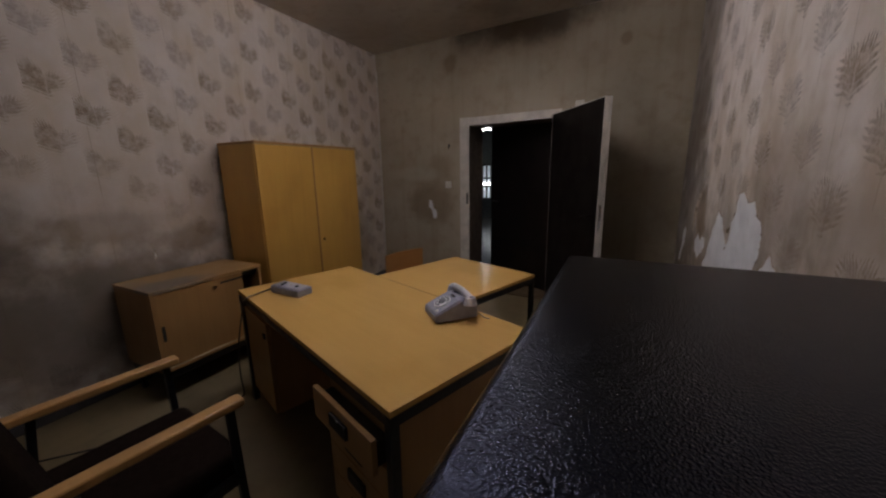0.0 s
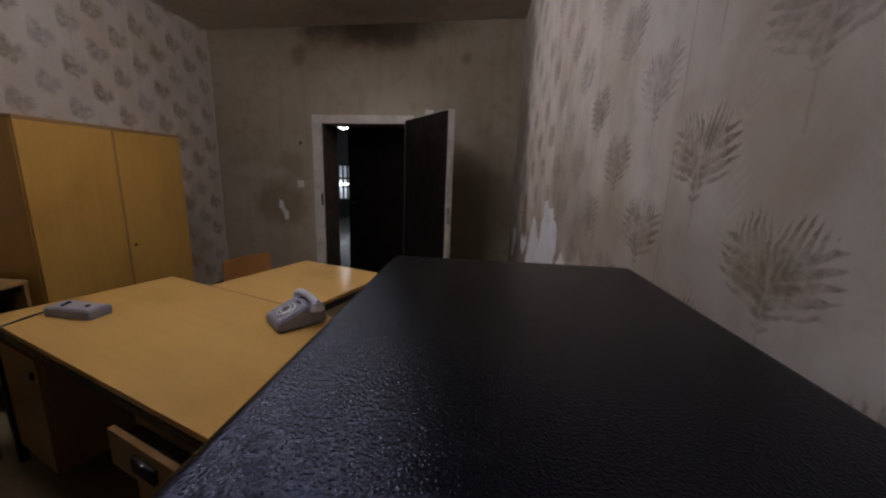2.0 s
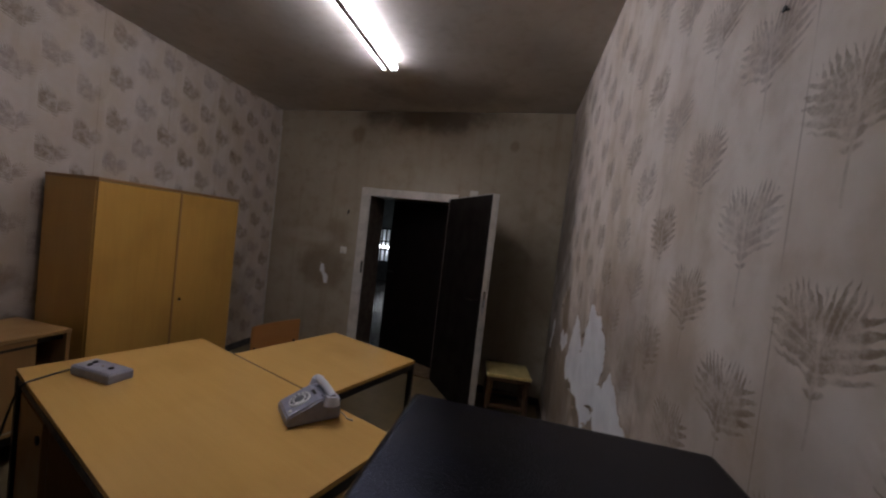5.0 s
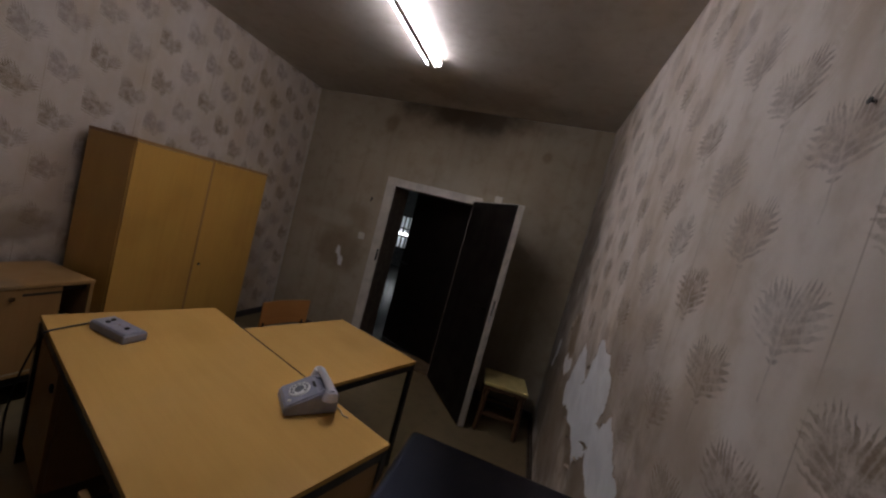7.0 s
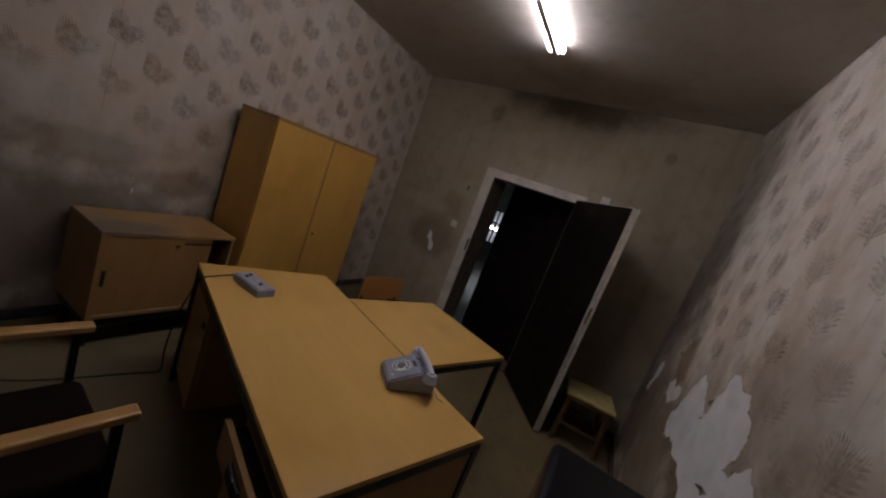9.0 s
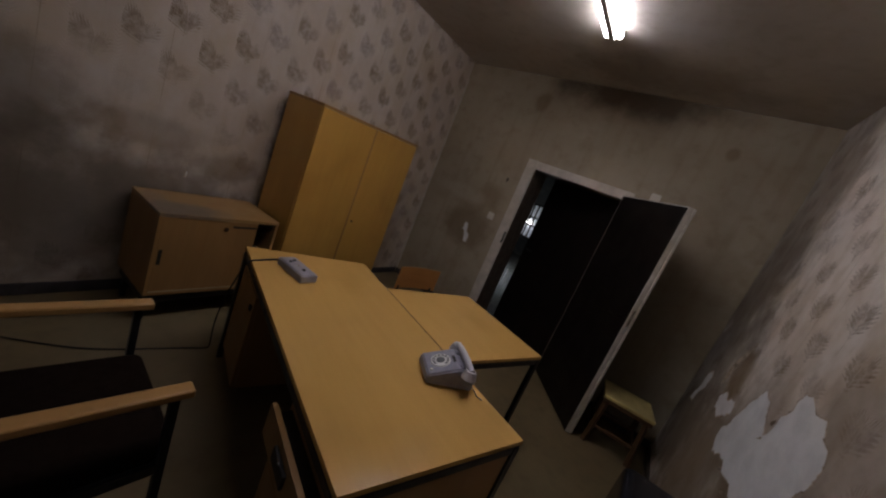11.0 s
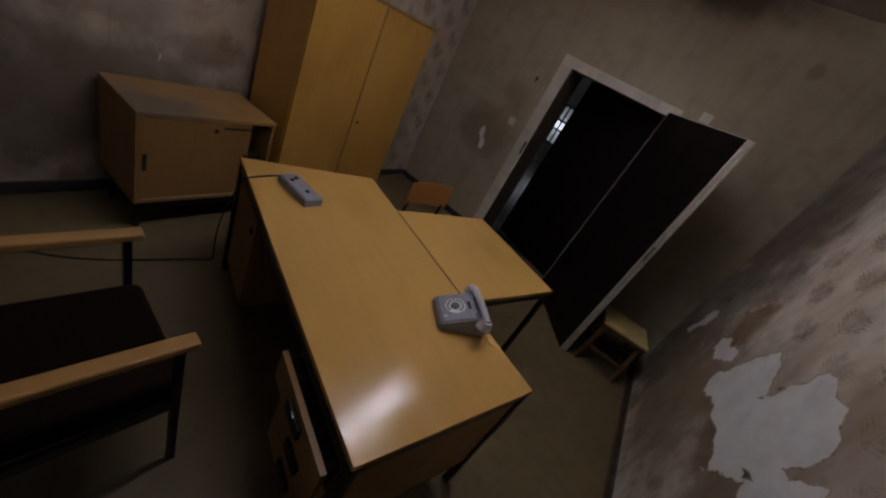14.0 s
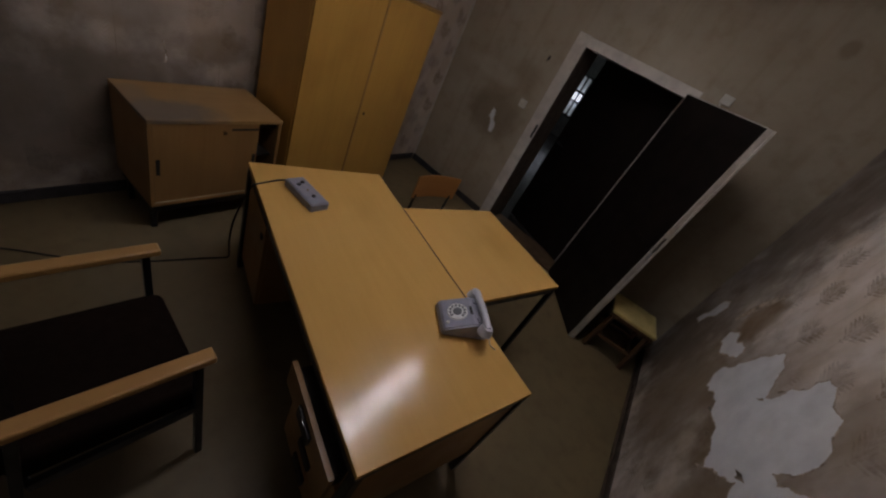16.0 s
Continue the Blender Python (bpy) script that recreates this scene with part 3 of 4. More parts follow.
# ---- furniture ----
def wardrobe():
    y0, y1, x1, H = 1.975, 3.11, -2.332, 1.706
    x0 = -2.775
    d = thing("wardrobe", pose(x0, y0, 0), "tall yellow-brown veneered two-door office wardrobe", "wardrobe")
    D, W = x1 - x0, y1 - y0
    part("side_panel", bx(0, 0, 0.06, D - 0.022, 0.02, H - 0.02, bevel=0.001), wood_z, d)
    part("side_panel", bx(0, W - 0.02, 0.06, D - 0.022, W, H - 0.02, bevel=0.001), wood_z, d)
    part("top", bx(0, -0.004, H - 0.02, D + 0.004, W + 0.004, H, bevel=0.002), wood_cab, d, "darker veneered top panel")
    part("back_panel", bx(0, 0.02, 0.06, 0.01, W - 0.02, H - 0.02), inside_shade, d)
    part("bottom", bx(0.01, 0.02, 0.06, D - 0.022, W - 0.02, 0.08), inside_shade, d)
    part("plinth", bx(0.02, 0.02, 0.0, D - 0.05, W - 0.02, 0.06), black_steel, d)
    mid = 0.495 * W
    a = part("door", bx(D - 0.02, 0.002, 0.065, D, mid - 0.003, H - 0.023, bevel=0.0015), wood_z, d)
    b = part("door", bx(D - 0.02, mid + 0.003, 0.065, D, W - 0.002, H - 0.023, bevel=0.0015), wood_z, d)
    part("door_strip", bx(D, mid - 0.012, 0.065, D + 0.006, mid + 0.004, H - 0.023, bevel=0.002), wood_cab, a, "darker strip along the door edge")
    part("lock", rod(bmesh.new(), (D, mid + 0.05, 0.85), (D + 0.006, mid + 0.05, 0.85), 0.011), chrome, b, "small round lock")


wardrobe()


def sideboard():
    x0, x1, y0, y1, H = -2.80, -2.347, 1.155, 1.91, 0.767
    d = thing("sideboard", pose(x0, y0, 0), "low beech veneered sideboard with sliding doors, one pushed open", "cabinet")
    D, W = x1 - x0, y1 - y0
    part("top", bx(0, 0, H - 0.022, D, W, H, bevel=0.002), wood_dust, d, "veneered top with grey dust and water marks")
    Z = 0.22
    part("side_panel", bx(0.002, 0.002, Z, D - 0.004, 0.022, H - 0.022, bevel=0.001), wood_cab, d)
    part("side_panel", bx(0.002, W - 0.022, Z, D - 0.004, W - 0.002, H - 0.022, bevel=0.001), wood_cab, d)
    part("bottom", bx(0.002, 0.022, Z, D - 0.004, W - 0.022, Z + 0.02, bevel=0.001), wood_cab, d)
    part("back_panel", bx(0.002, 0.022, Z + 0.02, 0.012, W - 0.022, H - 0.022), inside_shade, d)
    part("shelf", bx(0.012, 0.022, 0.48, D - 0.06, W - 0.022, 0.498), inside_shade, d)
    part("rail", bx(D - 0.05, 0.022, H - 0.062, D - 0.032, W - 0.022, H - 0.022, bevel=0.001), inside_shade, d)
    f = part("door", bx(D - 0.024, 0.024, Z + 0.025, D - 0.008, 0.60, H - 0.026, bevel=0.001), wood_cab, d)
    part("pull", bx(D - 0.0085, 0.034, 0.43, D - 0.006, 0.054, 0.53, bevel=0.001), rubber, f, "dark recessed pull")
    part("pull", bx(D - 0.0085, 0.572, 0.43, D - 0.006, 0.592, 0.53, bevel=0.001), rubber, f, "dark recessed pull")
    l = bmesh.new()
    rod(l, (D - 0.008, 0.386, 0.69), (D + 0.006, 0.386, 0.69), 0.011)
    part("lock", l, chrome, f, "small round chrome lock")
    part("slot", bx(D - 0.0085, 0.43, 0.698, D - 0.0065, 0.60, 0.713), edge_dark, f, "dark slot beside the lock")
    part("track", bx(D - 0.028, 0.022, Z + 0.02, D - 0.004, W - 0.022, Z + 0.026), cord_beige, d, "pale sliding track")
    for y in (0.03, W - 0.06):
        part("foot", bx(0.03, y, 0.0, 0.06, y + 0.03, 0.16, bevel=0.002), black_steel, d)
        part("foot", bx(D - 0.11, y, 0.0, D - 0.08, y + 0.03, 0.16, bevel=0.002), black_steel, d)
    part("base_frame", bx(0.02, 0.015, 0.16, D - 0.03, W - 0.015, Z, bevel=0.003), black_steel, d, "black steel base frame")


def dusty():
    m = wood("dusty_veneer", (0.44, 0.26, 0.10), (0.32, 0.17, 0.06), 1, 0.4)
    nt = m.node_tree
    b = nt.nodes["Principled BSDF"]
    g = G(nt)
    old = b.inputs["Base Color"].links[0].from_socket
    c = g.mix(g.m("MULTIPLY", g.blob((0.36, 0.14, 0), (0.16, 0.3, 0), 0.5, 9.0), 0.8), old, (0.17, 0.145, 0.125))
    c = g.mix(g.m("MULTIPLY", g.blob((0.2, 0.05, 0), (0.2, 0.1, 0), 0.6, 9.0), 0.5), c, (0.25, 0.2, 0.15))
    nt.links.new(c, b.inputs["Base Color"])
    return m


wood_dust = dusty()
sideboard()


def pedestal(d, x0, x1, W, name):
    # carcass and drawers take the darker veneer for the shade under the desktop
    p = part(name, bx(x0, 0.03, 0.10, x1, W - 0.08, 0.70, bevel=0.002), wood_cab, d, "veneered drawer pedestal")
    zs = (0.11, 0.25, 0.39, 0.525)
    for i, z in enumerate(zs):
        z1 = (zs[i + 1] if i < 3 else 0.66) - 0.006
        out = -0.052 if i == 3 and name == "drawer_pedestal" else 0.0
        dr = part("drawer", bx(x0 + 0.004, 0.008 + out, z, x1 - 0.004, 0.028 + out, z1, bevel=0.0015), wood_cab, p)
        if out:
            part("drawer_box", bx(x0 + 0.02, 0.028 + out, z + 0.01, x1 - 0.02, 0.03, z1 - 0.03), inside_shade, dr)
        mx = (x0 + x1) / 2
        h = bmesh.new()
        box(h, mx - 0.06, -0.005 + out, z1 - 0.085, mx + 0.06, 0.010 + out, z1 - 0.032, 0.005)
        pl = part("pull", h, rubber, dr, "dark moulded drawer pull")
        part("rim", bx(mx - 0.012, -0.0065 + out, z1 - 0.037, mx + 0.012, -0.003 + out, z1 - 0.0325, bevel=0.001), chrome, dr, "worn bright rim of the pull") if out else None
    part("lock", rod(bmesh.new(), ((x0 + x1) / 2 + 0.09, 0.008, 0.48), ((x0 + x1) / 2 + 0.09, -0.012, 0.48), 0.009), chrome, p, "small chrome lock")


def desk():
    # origin at the near corner, x along the long edge, y across
    ang = math.degrees(math.atan2(0.3427, -0.9395))
    L, W, H = 1.63, 0.78, 0.757
    d = thing("desk", pose(-1.936, 1.444, 0, 0, 0, ang - 180), "beech laminate office desk with black steel frame and drawer pedestals", "desk")
    part("desktop", bx(0, 0, H - 0.022, L, W, H, bevel=0.002), wood_x, d)
    part("edge_band", bx(0.006, 0.006, H - 0.034, L - 0.006, W - 0.006, H - 0.022), edge_dark, d, "dark band under the desktop")
    # dark strip paints the shade of the gap towards the side table
    part("gap_shade", bx(0.003, W, H - 0.022, L - 0.003, W + 0.002, H - 0.002), edge_dark, d, "dark back edge of the desktop deepening the shaded gap")
    for x in (0.0, L - 0.035):
        for y in (0.0, W - 0.035):
            part("leg", bx(x, y, 0, x + 0.035, y + 0.035, H - 0.034, bevel=0.003), black_steel, d)
        part("side_rail", bx(x + 0.004, 0.035, H - 0.065, x + 0.031, W - 0.035, H - 0.034), black_steel, d)
    for y in (0.0, W - 0.03):
        part("long_rail", bx(0.035, y + 0.004, H - 0.065, L - 0.035, y + 0.028, H - 0.034), black_steel, d)
    # panels and cupboard are darkened the same way for the desk's own shade
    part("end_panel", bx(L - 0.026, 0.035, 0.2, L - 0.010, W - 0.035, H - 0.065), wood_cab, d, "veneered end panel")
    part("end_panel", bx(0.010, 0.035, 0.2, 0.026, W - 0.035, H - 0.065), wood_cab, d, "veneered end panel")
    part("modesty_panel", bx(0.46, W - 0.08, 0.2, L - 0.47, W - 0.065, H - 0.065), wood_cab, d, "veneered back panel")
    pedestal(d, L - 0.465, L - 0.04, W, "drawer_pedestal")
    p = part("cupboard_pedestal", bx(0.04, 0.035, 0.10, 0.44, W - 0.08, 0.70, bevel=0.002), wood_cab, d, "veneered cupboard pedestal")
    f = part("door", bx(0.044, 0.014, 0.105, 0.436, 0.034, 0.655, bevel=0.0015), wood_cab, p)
    part("pull", bx(0.38, 0.004, 0.56, 0.41, 0.015, 0.59, bevel=0.003), rubber, f, "dark moulded pull")


desk()


def side_table():
    ang = math.degrees(math.atan2(0.3427, -0.9395))
    L, W, H = 0.775, 0.765, 0.752
    d = thing("side_table", pose(-1.3265, 2.067, 0, 0, 0, ang - 180), "beech laminate side table on black legs pushed against the desk", "table")
    part("tabletop", bx(0, 0, H - 0.022, L, W, H, bevel=0.002), wood_x, d)
    part("edge_band", bx(0.005, 0.005, H - 0.034, L - 0.005, W - 0.005, H - 0.022), edge_dark, d, "dark band under the tabletop")
    # matching strip darkens the table's side of the shaded gap
    part("gap_shade", bx(0.003, -0.002, H - 0.022, L - 0.003, 0.0, H - 0.002), edge_dark, d, "dark edge of the tabletop deepening the shaded gap")
    for x in (0.0, L - 0.03):
        for y in (0.0, W - 0.03):
            part("leg", bx(x, y, 0, x + 0.03, y + 0.03, H - 0.034, bevel=0.003), black_steel, d)
        part("apron", bx(x + 0.004, 0.03, H - 0.062, x + 0.026, W - 0.03, H - 0.034), black_steel, d)
    for y in (0.0, W - 0.03):
        part("apron", bx(0.03, y + 0.004, H - 0.062, L - 0.03, y + 0.026, H - 0.034), black_steel, d)


side_table()


def steel_cabinet():
    d = thing("steel_cabinet", pose(0.067, 0.246, 0), "black hammered-enamel steel cabinet beside the papered wall", "cabinet")
    W, D, H = 0.533, 0.685, 1.276
    part("body", bx(0, 0.012, 0.05, W, D, H, bevel=0.016, seg=5), hammer, d)
    part("plinth", bx(0.02, 0.03, 0.0, W - 0.02, D - 0.02, 0.05), black_steel, d)
    part("door", bx(0.012, 0.0, 0.07, W - 0.012, 0.0115, H - 0.02, bevel=0.003), hammer, d)


steel_cabinet()


def armchair():
    # origin between the front legs; +y points at the desk
    ang = math.degrees(math.atan2(0.817 - 0.88, -1.011 + 1.542))
    d = thing("armchair", pose(-1.277, 0.83, 0, 0, 0, ang), "dark brown upholstered armchair with light wooden armrests", "armchair")
    hw = 0.262
    s = bx(-hw + 0.016, -0.47, 0.335, hw - 0.016, 0.012, 0.465, bevel=0.036, seg=5)
    part("seat", s, cloth, d, soft=True)
    bm = bx(-hw + 0.02, -0.045, 0.0, hw - 0.02, 0.045, 0.50, bevel=0.035, seg=4)
    back = part("backrest", bm, cloth, d, soft=True)
    back.matrix_local = pose(0, -0.45, 0.40, 14, 0, 0)
    for sx in (-1, 1):
        a = bmesh.new()
        x = sx * (hw + 0.006)
        box(a, x - 0.026, -0.54, 0.652, x + 0.026, 0.02, 0.682, 0.007, 3)
        part("armrest", a, wood_arm, d, "light beech armrest")
        part("leg", beam(bmesh.new(), (x, -0.015, 0.0), (x, -0.025, 0.652), 0.025, 0.025, 0.002), black_steel, d)
        part("leg", beam(bmesh.new(), (x, -0.50, 0.0), (x, -0.42, 0.652), 0.025, 0.025, 0.002), black_steel, d)
        part("side_rail", beam(bmesh.new(), (x, -0.03, 0.37), (x, -0.44, 0.35), 0.02, 0.04, 0.002), black_steel, d)
    part("front_rail", beam(bmesh.new(), (-hw, -0.03, 0.35), (hw, -0.03, 0.35), 0.02, 0.035, 0.002), black_steel, d)
    part("rear_rail", beam(bmesh.new(), (-hw, -0.44, 0.35), (hw, -0.44, 0.35), 0.02, 0.035, 0.002), black_steel, d)


armchair()


def plywood_chair():
    # +y is the way the sitter looks; the backrest stands at y = 0
    ang = math.degrees(math.atan2(-0.40, -0.125))
    d = thing("plywood_chair", pose(-1.49, 2.66, 0, 0, 0, ang), "orange plywood chair pushed up to the side table", "chair")
    b = bmesh.new()
    n = 10
    for i in range(n):
        u0, u1 = -0.205 + 0.41 * i / n, -0.205 + 0.41 * (i + 1) / n
        c = lambda u: -0.03 + 0.9 * u * u * 0.9
        vs = [b.verts.new((u, c(u) + o, z)) for u in (u0, u1) for o in (0.0, 0.01) for z in (0.60, 0.785)]
        f = lambda *k: b.faces.new([vs[j] for j in k])
        f(0, 4, 5, 1), f(2, 3, 7, 6), f(1, 5, 7, 3), f(0, 2, 6, 4)
        if i == 0:
            f(0, 1, 3, 2)
        if i == n - 1:
            f(4, 6, 7, 5)
    bmesh.ops.remove_doubles(b, verts=b.verts, dist=1e-5)
    part("backrest", b, ply_orange, d)
    part("seat", bx(-0.2, 0.03, 0.435, 0.2, 0.42, 0.447, bevel=0.004), ply_orange, d)
    for x in (-0.17, 0.17):
        part("leg", rod(bmesh.new(), (x, -0.05, 0), (x, 0.0, 0.625), 0.011), black_steel, d)
        part("leg", rod(bmesh.new(), (x, 0.42, 0), (x, 0.36, 0.435), 0.011), black_steel, d)
        part("seat_rail", rod(bmesh.new(), (x, -0.02, 0.425), (x, 0.37, 0.425), 0.010), black_steel, d)


plywood_chair()


def stool():
    d = thing("stool", pose(0.278, 3.575, 0, 0, 0, 7), "small wooden stool with a pale yellow seat", "stool")
    part("seat", bx(-0.195, -0.175, 0.418, 0.195, 0.175, 0.446, bevel=0.008, seg=3), seat_yellow, d, "pale yellow padded seat")
    part("seat_board", bx(-0.188, -0.168, 0.385, 0.188, 0.168, 0.418, bevel=0.003), wood_stool, d)
    for sx in (-1, 1):
        for sy in (-1, 1):
            part("leg", beam(bmesh.new(), (sx * 0.175, sy * 0.16, 0), (sx * 0.155, sy * 0.14, 0.385), 0.035, 0.035, 0.003), wood_stool, d)
        part("stretcher", beam(bmesh.new(), (sx * 0.168, -0.15, 0.13), (sx * 0.168, 0.15, 0.13), 0.022, 0.03, 0.002), wood_stool, d)
    for sy in (-1, 1):
        part("stretcher", beam(bmesh.new(), (-0.165, sy * 0.15, 0.16), (0.165, sy * 0.15, 0.16), 0.03, 0.022, 0.002), wood_stool, d)


stool()


# ---- things on the desk ----
def telephone():
    d = thing("telephone", pose(-0.628, 1.548, 0.757, 0, 0, -42.4), "grey-blue rotary dial telephone standing on the desk", "telephone")
    bm = bmesh.new()
    prof = [(0.0, 0.0), (0.0, 0.042), (0.13, 0.098), (0.165, 0.092), (0.215, 0.088), (0.22, 0.0)]
    a = [bm.verts.new((-0.082, y, 0.004 + z)) for y, z in prof]
    b = [bm.verts.new((0.082, y, 0.004 + z)) for y, z in prof]
    n = len(prof)
    for i in range(n):
        bm.faces.new((a[i], a[(i + 1) % n], b[(i + 1) % n], b[i]))
    bm.faces.new(a[::-1])
    bm.faces.new(b)
    bmesh.ops.recalc_face_normals(bm, faces=bm.faces)
    r = bmesh.ops.bevel(bm, geom=list(bm.edges), offset=0.007, segments=3, affect="EDGES")
    for f in r["faces"]:
        f.smooth = f.calc_area() < 0.0012
    body = part("body", bm, grey_plastic, d)
    for x in (-0.06, 0.06):
        for y in (0.02, 0.2):
            part("foot", rod(bmesh.new(), (x, y, 0), (x, y, 0.006), 0.01), rubber, d)
    tilt = math.degrees(math.atan2(0.056, 0.13))
    dm = pose(0, 0.066, 0.0745, tilt, 0, 0)
    dial = part("dial", rod(bmesh.new(), (0, 0, 0), (0, 0, 0.006), 0.045, 0.043, 28), dial_white, d, "pale rotary dial")
    dial.matrix_local = dm
    part("dial_plate", rod(bmesh.new(), (0, 0, 0.0055), (0, 0, 0.0085), 0.021, 0.019, 20), dial_dark, dial, "dark centre of the dial")
    for i in range(10):
        t = 2 * math.pi * (i + 1.2) / 12.2
        c, q = 0.0325 * math.cos(t), 0.0325 * math.sin(t)
        part("finger_hole", rod(bmesh.new(), (c, q, 0.005), (c, q, 0.0068), 0.0066, n=10), dial_dark, dial)
    part("finger_stop", bx(0.02, -0.038, 0.006, 0.036, -0.033, 0.009, bevel=0.001), chrome, dial)
    k = part("button", rod(bmesh.new(), (0, 0, 0), (0, 0, 0.006), 0.007), white_plastic, d, "small white button")
    k.matrix_local = pose(0.05, 0.02, 0.0533, tilt, 0, 0)
    lb = part("label_plate", bx(-0.022, -0.006, 0, 0.022, 0.006, 0.0015), rubber, d, "dark label plate")
    lb.matrix_local = pose(0, 0.122, 0.0985, tilt, 0, 0)
    for x in (-0.055, 0.055):
        part("cradle", bx(x - 0.014, 0.140, 0.085, x + 0.014, 0.196, 0.107, bevel=0.004), grey_plastic, d)
    h = bmesh.new()
    pts = [(-0.108 + 0.216 * i / 12) for i in range(13)]
    for x0, x1 in zip(pts[:-1], pts[1:]):
        z0, z1 = 0.122 - 0.9 * x0 * x0, 0.122 - 0.9 * x1 * x1
        rod(h, (x0, 0.168, z0), (x1, 0.168, z1), 0.0165, n=12)
    hs = part("handset", h, grey_light, d, "curved grey handset")
    for x in (-0.1, 0.1):
        part("ear_cap", rod(bmesh.new(), (x, 0.168, 0.117), (x * 1.04, 0.167, 0.082), 0.025, 0.033, 20), grey_light, hs)
    tube_path("handset_cord", [(-0.1, 0.17, 0.10), (-0.12, 0.18, 0.06), (-0.11, 0.2, 0.01), (-0.06, 0.235, 0.006), (-0.02, 0.225, 0.012)], 0.004, grey_plastic, d, "coiled grey handset cord")
    tube_path("line_cord", [(0.03, 0.215, 0.02), (0.05, 0.24, 0.006), (0.085, 0.25, 0.005), (0.10, 0.235, 0.004), (0.12, 0.262, 0.004)], 0.0028, cord_beige, d, "pale beige line cord")


telephone()


def power_strip():
    d = thing("junction_box", pose(-1.577, 1.545, 0.757, 0, 0, -3), "grey plastic call box with buttons lying on the desk", "switch box")
    part("body", bx(-0.122, -0.052, 0.0, 0.122, 0.052, 0.042, bevel=0.006, seg=3), grey_plastic, d)
    part("lid", bx(-0.116, -0.046, 0.0421, 0.116, 0.046, 0.046, bevel=0.002), grey_plastic, d)
    for x, y in ((-0.07, 0.014), (-0.055, -0.016), (0.055, 0.0)):
        part("button", rod(bmesh.new(), (x, y, 0.045), (x, y, 0.052), 0.011, 0.009, 14), rubber, d, "dark button")
    part("screw", rod(bmesh.new(), (0.0, 0.0, 0.045), (0.0, 0.0, 0.0475), 0.005, n=10), chrome, d)


power_strip()
tagged(tube_path("extension_cable", [(-1.70, 1.552, 0.775), (-1.715, 1.553, 0.772), (-1.74, 1.52, 0.765), (-1.745, 1.46, 0.7615), (-1.738, 1.40, 0.7615), (-1.737, 1.368, 0.762),
    (-1.745, 1.352, 0.745), (-1.78, 1.35, 0.66), (-1.90, 1.37, 0.42), (-1.975, 1.40, 0.16), (-1.99, 1.43, 0.02), (-2.01, 1.41, 0.006), (-2.06, 1.3, 0.006), (-2.17, 0.95, 0.006), (-2.29, 0.78, 0.006),
    (-2.42, 0.64, 0.006), (-2.5, 0.55, 0.006), (-2.6, 0.35, 0.006), (-2.7, 0.1, 0.006)], 0.0042, rubber), "dark cable from the grey box trailing across the floor", "cable")


# ---- on the walls ----
def light_switch():
    d = thing("light_switch", on_door_wall(-1.718, 1.293), "white plastic light switch on the stained wall", "light switch")
    part("plate", bx(-0.04, -0.012, -0.04, 0.04, 0.0, 0.04, bevel=0.004, seg=3), white_plastic, d)
    r = part("rocker", bx(-0.022, -0.006, -0.022, 0.022, 0.004, 0.022, bevel=0.002), white_plastic, d)
    r.matrix_local = pose(0, -0.012, 0, 5, 0, 0)
    part("screw", rod(bmesh.new(), (0, -0.0125, -0.031), (0, -0.011, -0.031), 0.003, n=8), rubber, d)


light_switch()


def sensor_box():
    d = thing("junction_box", on_door_wall(-0.294, 2.072), "small white plastic box on the wall above the door", "junction box")
    part("body", bx(-0.04, -0.028, -0.034, 0.04, 0.0, 0.034, bevel=0.005, seg=3), white_plastic, d)
    part("cable_gland", rod(bmesh.new(), (-0.02, -0.014, -0.033), (-0.02, -0.014, -0.05), 0.008), white_plastic, d)


sensor_box()


def wall_hook():
    d = thing("wall_hook", on_door_wall(-1.705, 1.745), "small rusty hook in the stained wall", "hook")
    part("plate", bx(-0.012, -0.003, -0.012, 0.012, 0.0, 0.03, bevel=0.001), edge_dark, d)
    tube_path("hook", [(0, -0.003, 0.015), (0, -0.02, 0.012), (0.003, -0.03, -0.01), (0.003, -0.022, -0.03), (0.0, -0.01, -0.028)], 0.004, edge_dark, d)


wall_hook()


def ragged(pts, steps, rough, seed):
    """A torn outline through the corners given."""
    rnd = random.Random(seed)
    out = [Vector(p) for p in pts]
    for k in range(steps):
        nxt = []
        for i, p in enumerate(out):
            q = out[(i + 1) % len(out)]
            e = q - p
            nxt += [p, (p + q) / 2 + Vector((-e.y, e.x)) * rnd.uniform(-rough, rough)]
        out = nxt
    return out


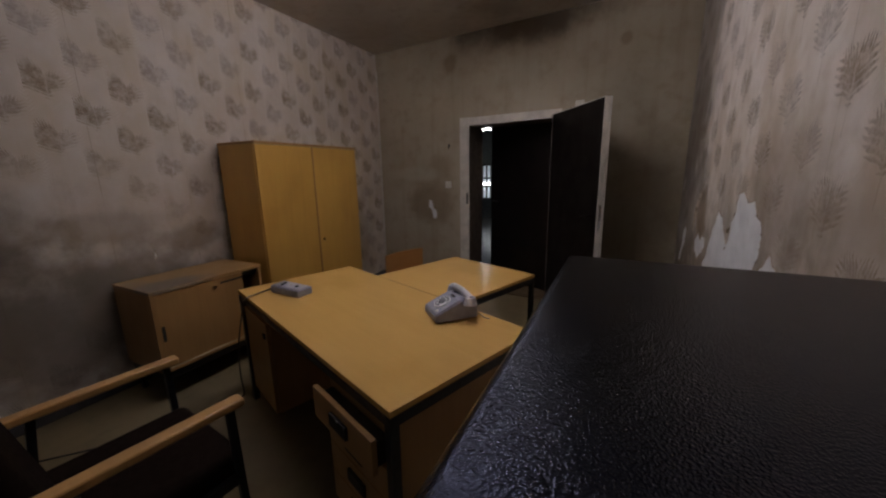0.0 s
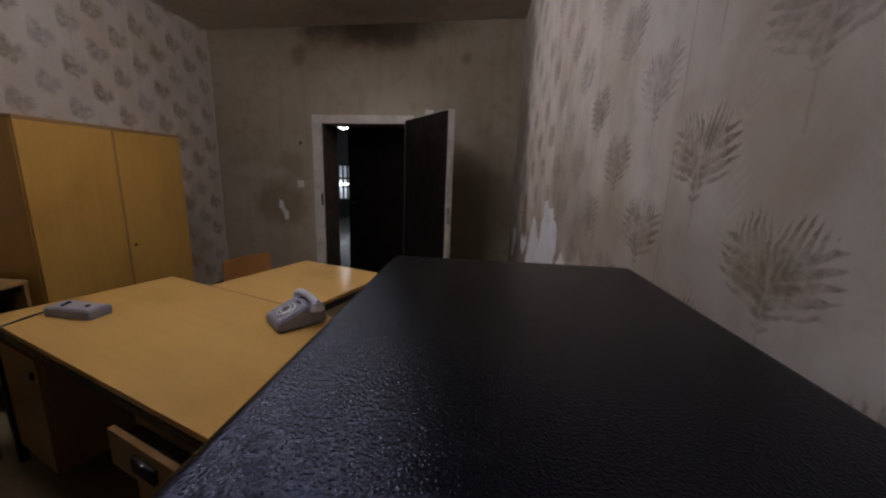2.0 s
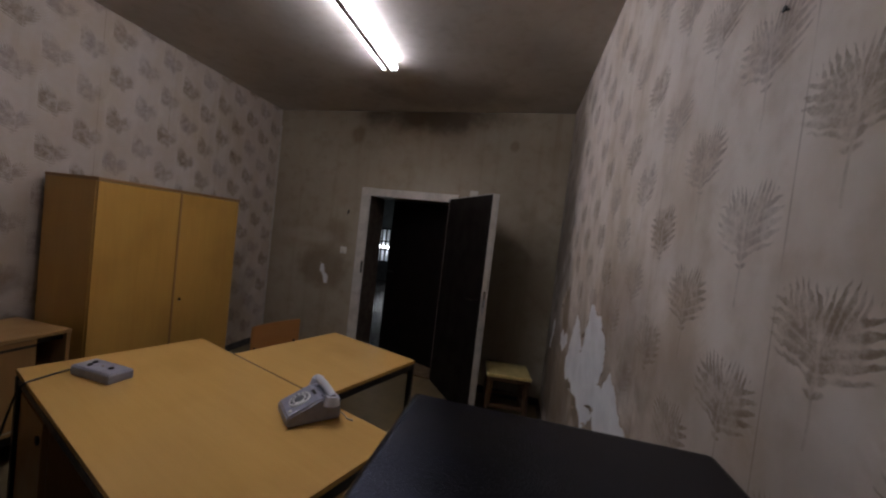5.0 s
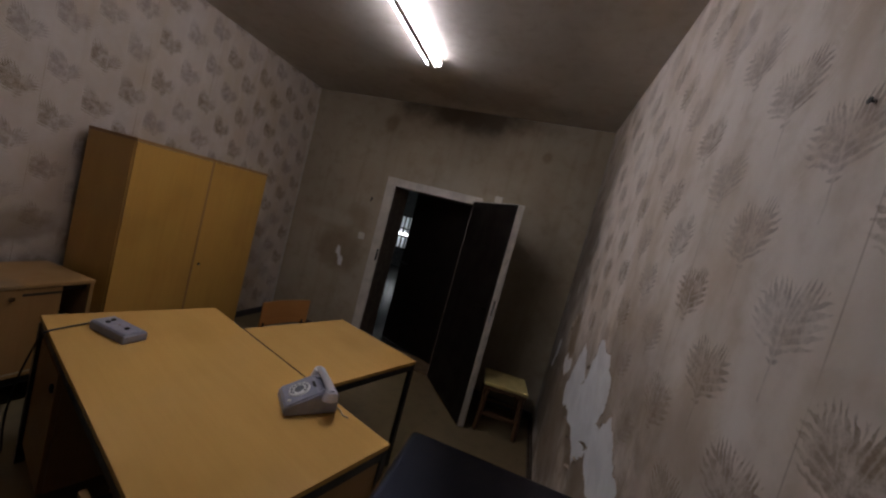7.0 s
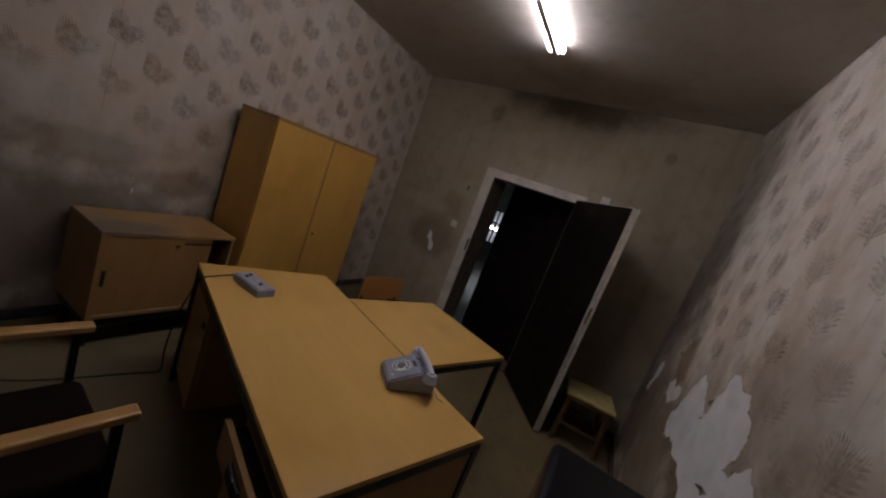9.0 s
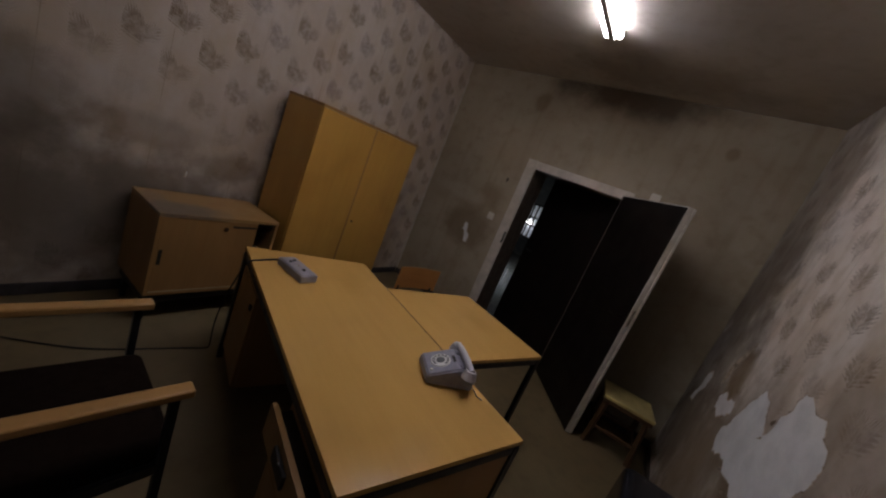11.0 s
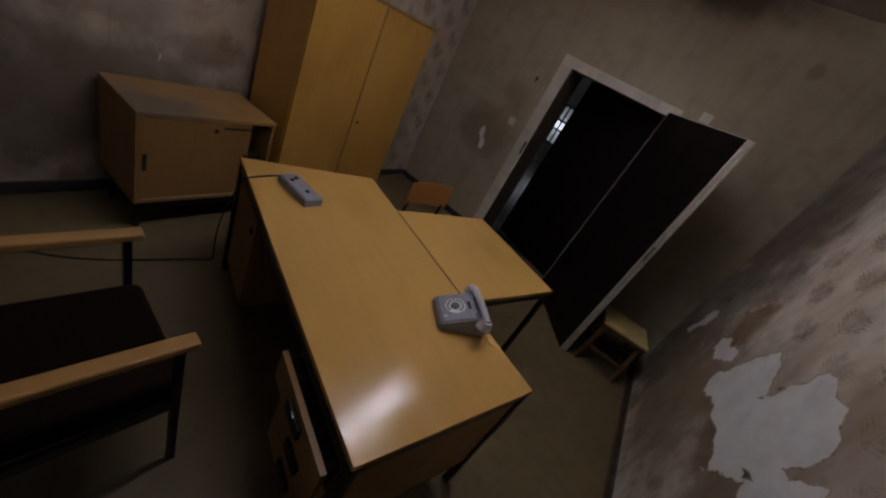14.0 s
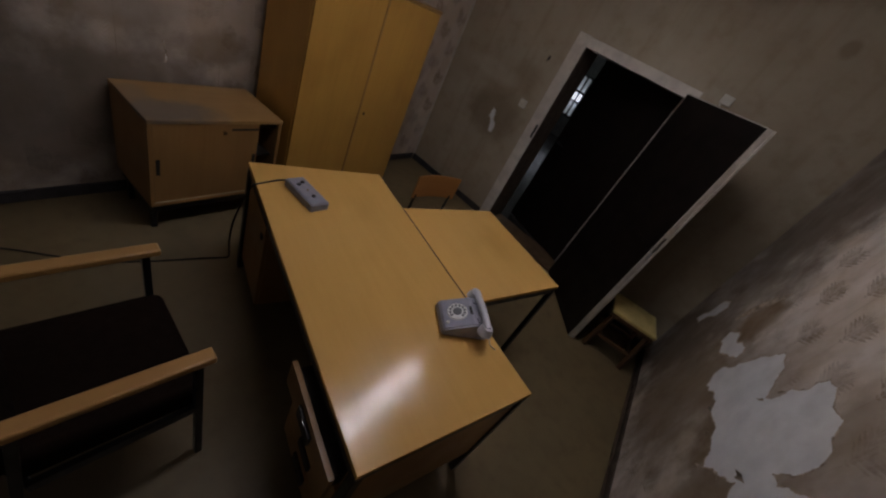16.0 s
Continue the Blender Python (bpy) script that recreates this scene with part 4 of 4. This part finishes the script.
def torn_patch(name, pts, place, label, seed, rim=0.003, wall="x"):
    """Bare plaster with a lifted paper rim. pts run along the wall and up."""
    d = thing(name, place, label, "torn wallpaper")
    out = ragged(pts, 4, 0.17, seed)
    rnd = random.Random(seed + 1)
    bm = bmesh.new()
    f = bm.faces.new([bm.verts.new((p.x, -0.0015, p.y)) for p in out])
    f.normal_update()
    bmesh.ops.triangulate(bm, faces=[f], ngon_method="EAR_CLIP")
    part("bare_plaster", bm, plaster, d, "pale bare plaster")
    bm = bmesh.new()
    n = len(out)
    area = sum(out[i].cross(out[(i + 1) % n]) for i in range(n))
    sgn = 1 if area > 0 else -1
    ring = []
    for i in range(n):
        e = out[(i + 1) % n] - out[i - 1]
        o = Vector((e.y, -e.x)).normalized() * sgn
        h = 0.002 + 0.004 * max(0.0, rnd.gauss(0.1, 0.5))
        wdt = rim * rnd.uniform(0.4, 1.6)
        ring.append((bm.verts.new((out[i].x, -h, out[i].y)), bm.verts.new((out[i].x + o.x * wdt, -0.0012, out[i].y + o.y * wdt)), bm.verts.new((out[i].x - o.x * 0.003, -0.0018, out[i].y - o.y * 0.003))))
    for i in range(n):
        a, b = ring[i], ring[(i + 1) % n]
        bm.faces.new((a[0], b[0], b[1], a[1]))
        bm.faces.new((a[0], a[2], b[2], b[0]))
    part("torn_rim", bm, torn, d, "brown lifted paper edge")
    return d


RW = pose(XR, 0, 0, 0, 0, -90)
big_tear = torn_patch("torn_wallpaper", [(-y, z) for y, z in [(2.74, .87), (2.62, 1.06), (2.50, 1.225), (2.41, 1.205), (2.34, 1.14), (2.27, 1.08), (2.235, 1.2), (2.165, 1.343), (2.03, 1.315),
    (1.94, 1.325), (1.83, 1.25), (1.80, 1.13), (1.85, 1.04), (1.79, 1.05), (1.69, 1.16), (1.565, 1.07), (1.44, 1.03), (1.40, .90), (1.55, .84), (1.74, .81),
    (1.885, .89), (1.955, .815), (2.05, .725), (2.13, .775), (2.23, .79), (2.41, .785), (2.66, .76)]], RW, "large torn hole in the wallpaper showing pale plaster", 3)
torn_patch("torn_wallpaper", [(-y, z) for y, z in [(3.08, .95), (2.98, 1.02), (2.90, .99), (2.78, 1.04), (2.74, .97), (2.86, .90), (2.95, .87), (3.04, .88)]], RW, "small torn spot in the wallpaper showing plaster", 5, 0.006)
torn_patch("torn_wallpaper", [(-y, z) for y, z in [(3.70, .68), (3.62, .90), (3.50, 1.0), (3.44, .97), (3.52, .82), (3.60, .69)]], RW, "narrow torn strip in the stained wallpaper", 8, 0.006)
torn_patch("torn_wallpaper", [(-2.0, 1.105), (-1.95, 1.09), (-1.935, 1.0), (-1.89, .95), (-1.885, .87), (-1.935, .865), (-1.95, .93), (-2.0, 1.0)], ASKEW @ Matrix.Translation((0, YD, 0)), "small patch of chipped wall paint showing plaster", 11, 0.004)
torn_patch("torn_wallpaper", [(1.437, .985), (1.45, .985), (1.452, .87), (1.442, .865)], pose(XL, 0, 0, 0, 0, 90), "narrow pale scratch in the wallpaper", 12, 0.003)


def curl(y, z, turn, length, width, seed):
    """A loose tab of paper that bends away from the wall."""
    rnd = random.Random(seed)
    bm = bmesh.new()
    c, s_ = math.cos(math.radians(turn)), math.sin(math.radians(turn))
    prev = None
    for i in range(6):
        t = i / 5
        w_ = width * (1 - 0.75 * t) * rnd.uniform(0.8, 1.15)
        a = 1.9 * t
        u, out = length * math.sin(a) / 1.9, 0.0016 + length * (1 - math.cos(a)) / 1.9
        row_ = [bm.verts.new((-y + c * u - s_ * k * w_, -out - 0.001 * abs(k), z + s_ * u + c * k * w_)) for k in (-1, 0, 1)]
        if prev:
            for k in (0, 1):
                bm.faces.new((prev[k], prev[k + 1], row_[k + 1], row_[k]))
        prev = row_
    part("paper_curl", bm, torn, big_tear, soft=True)


for k, (y, z, turn, ln, wd) in enumerate(((2.06, 0.705, 60, 0.04, 0.014), (1.96, 0.80, 80, 0.035, 0.02), (1.89, 0.905, 130, 0.045, 0.03), (2.27, 1.07, -80, 0.03, 0.012),
                                          (2.262, 0.76, 20, 0.025, 0.012), (2.42, 0.785, 40, 0.03, 0.015), (2.245, 1.16, -20, 0.02, 0.03))):
    curl(y, z, turn, ln, wd, 20 + k)


def nail():
    d = thing("nail", RW, "small dark nail in the wallpaper", "nail")
    bm = bmesh.new()
    rod(bm, (-0.966, 0.001, 2.036), (-0.966, -0.006, 2.037), 0.002, n=8)
    rod(bm, (-0.966, -0.006, 2.037), (-0.966, -0.008, 2.0372), 0.0055, n=12)
    part("shank", bm, black_steel, d)


nail()


def paper_flap():
    d = thing("peeling_wallpaper", RW, "brown strip of wallpaper peeling off the wall", "torn wallpaper")
    bm = bmesh.new()
    prev = None
    for i in range(15):
        t = i / 14
        y, z = -3.19 + 0.2 * t, 1.0 + 0.36 * t
        w_ = 0.015 + 0.02 * math.sin(math.pi * t)
        lift = 0.002 + 0.012 * math.sin(math.pi * t) ** 2
        row_ = (bm.verts.new((y + w_ * 0.4, -0.0015, z)), bm.verts.new((y - w_ * 0.3, -lift * 0.7, z + 0.01)), bm.verts.new((y - w_, -lift, z + 0.004 * math.sin(9 * t))))
        if prev:
            for k in (0, 1):
                bm.faces.new((prev[k], prev[k + 1], row_[k + 1], row_[k]))
        prev = row_
    part("flap", bm, torn, d, soft=True)


paper_flap()
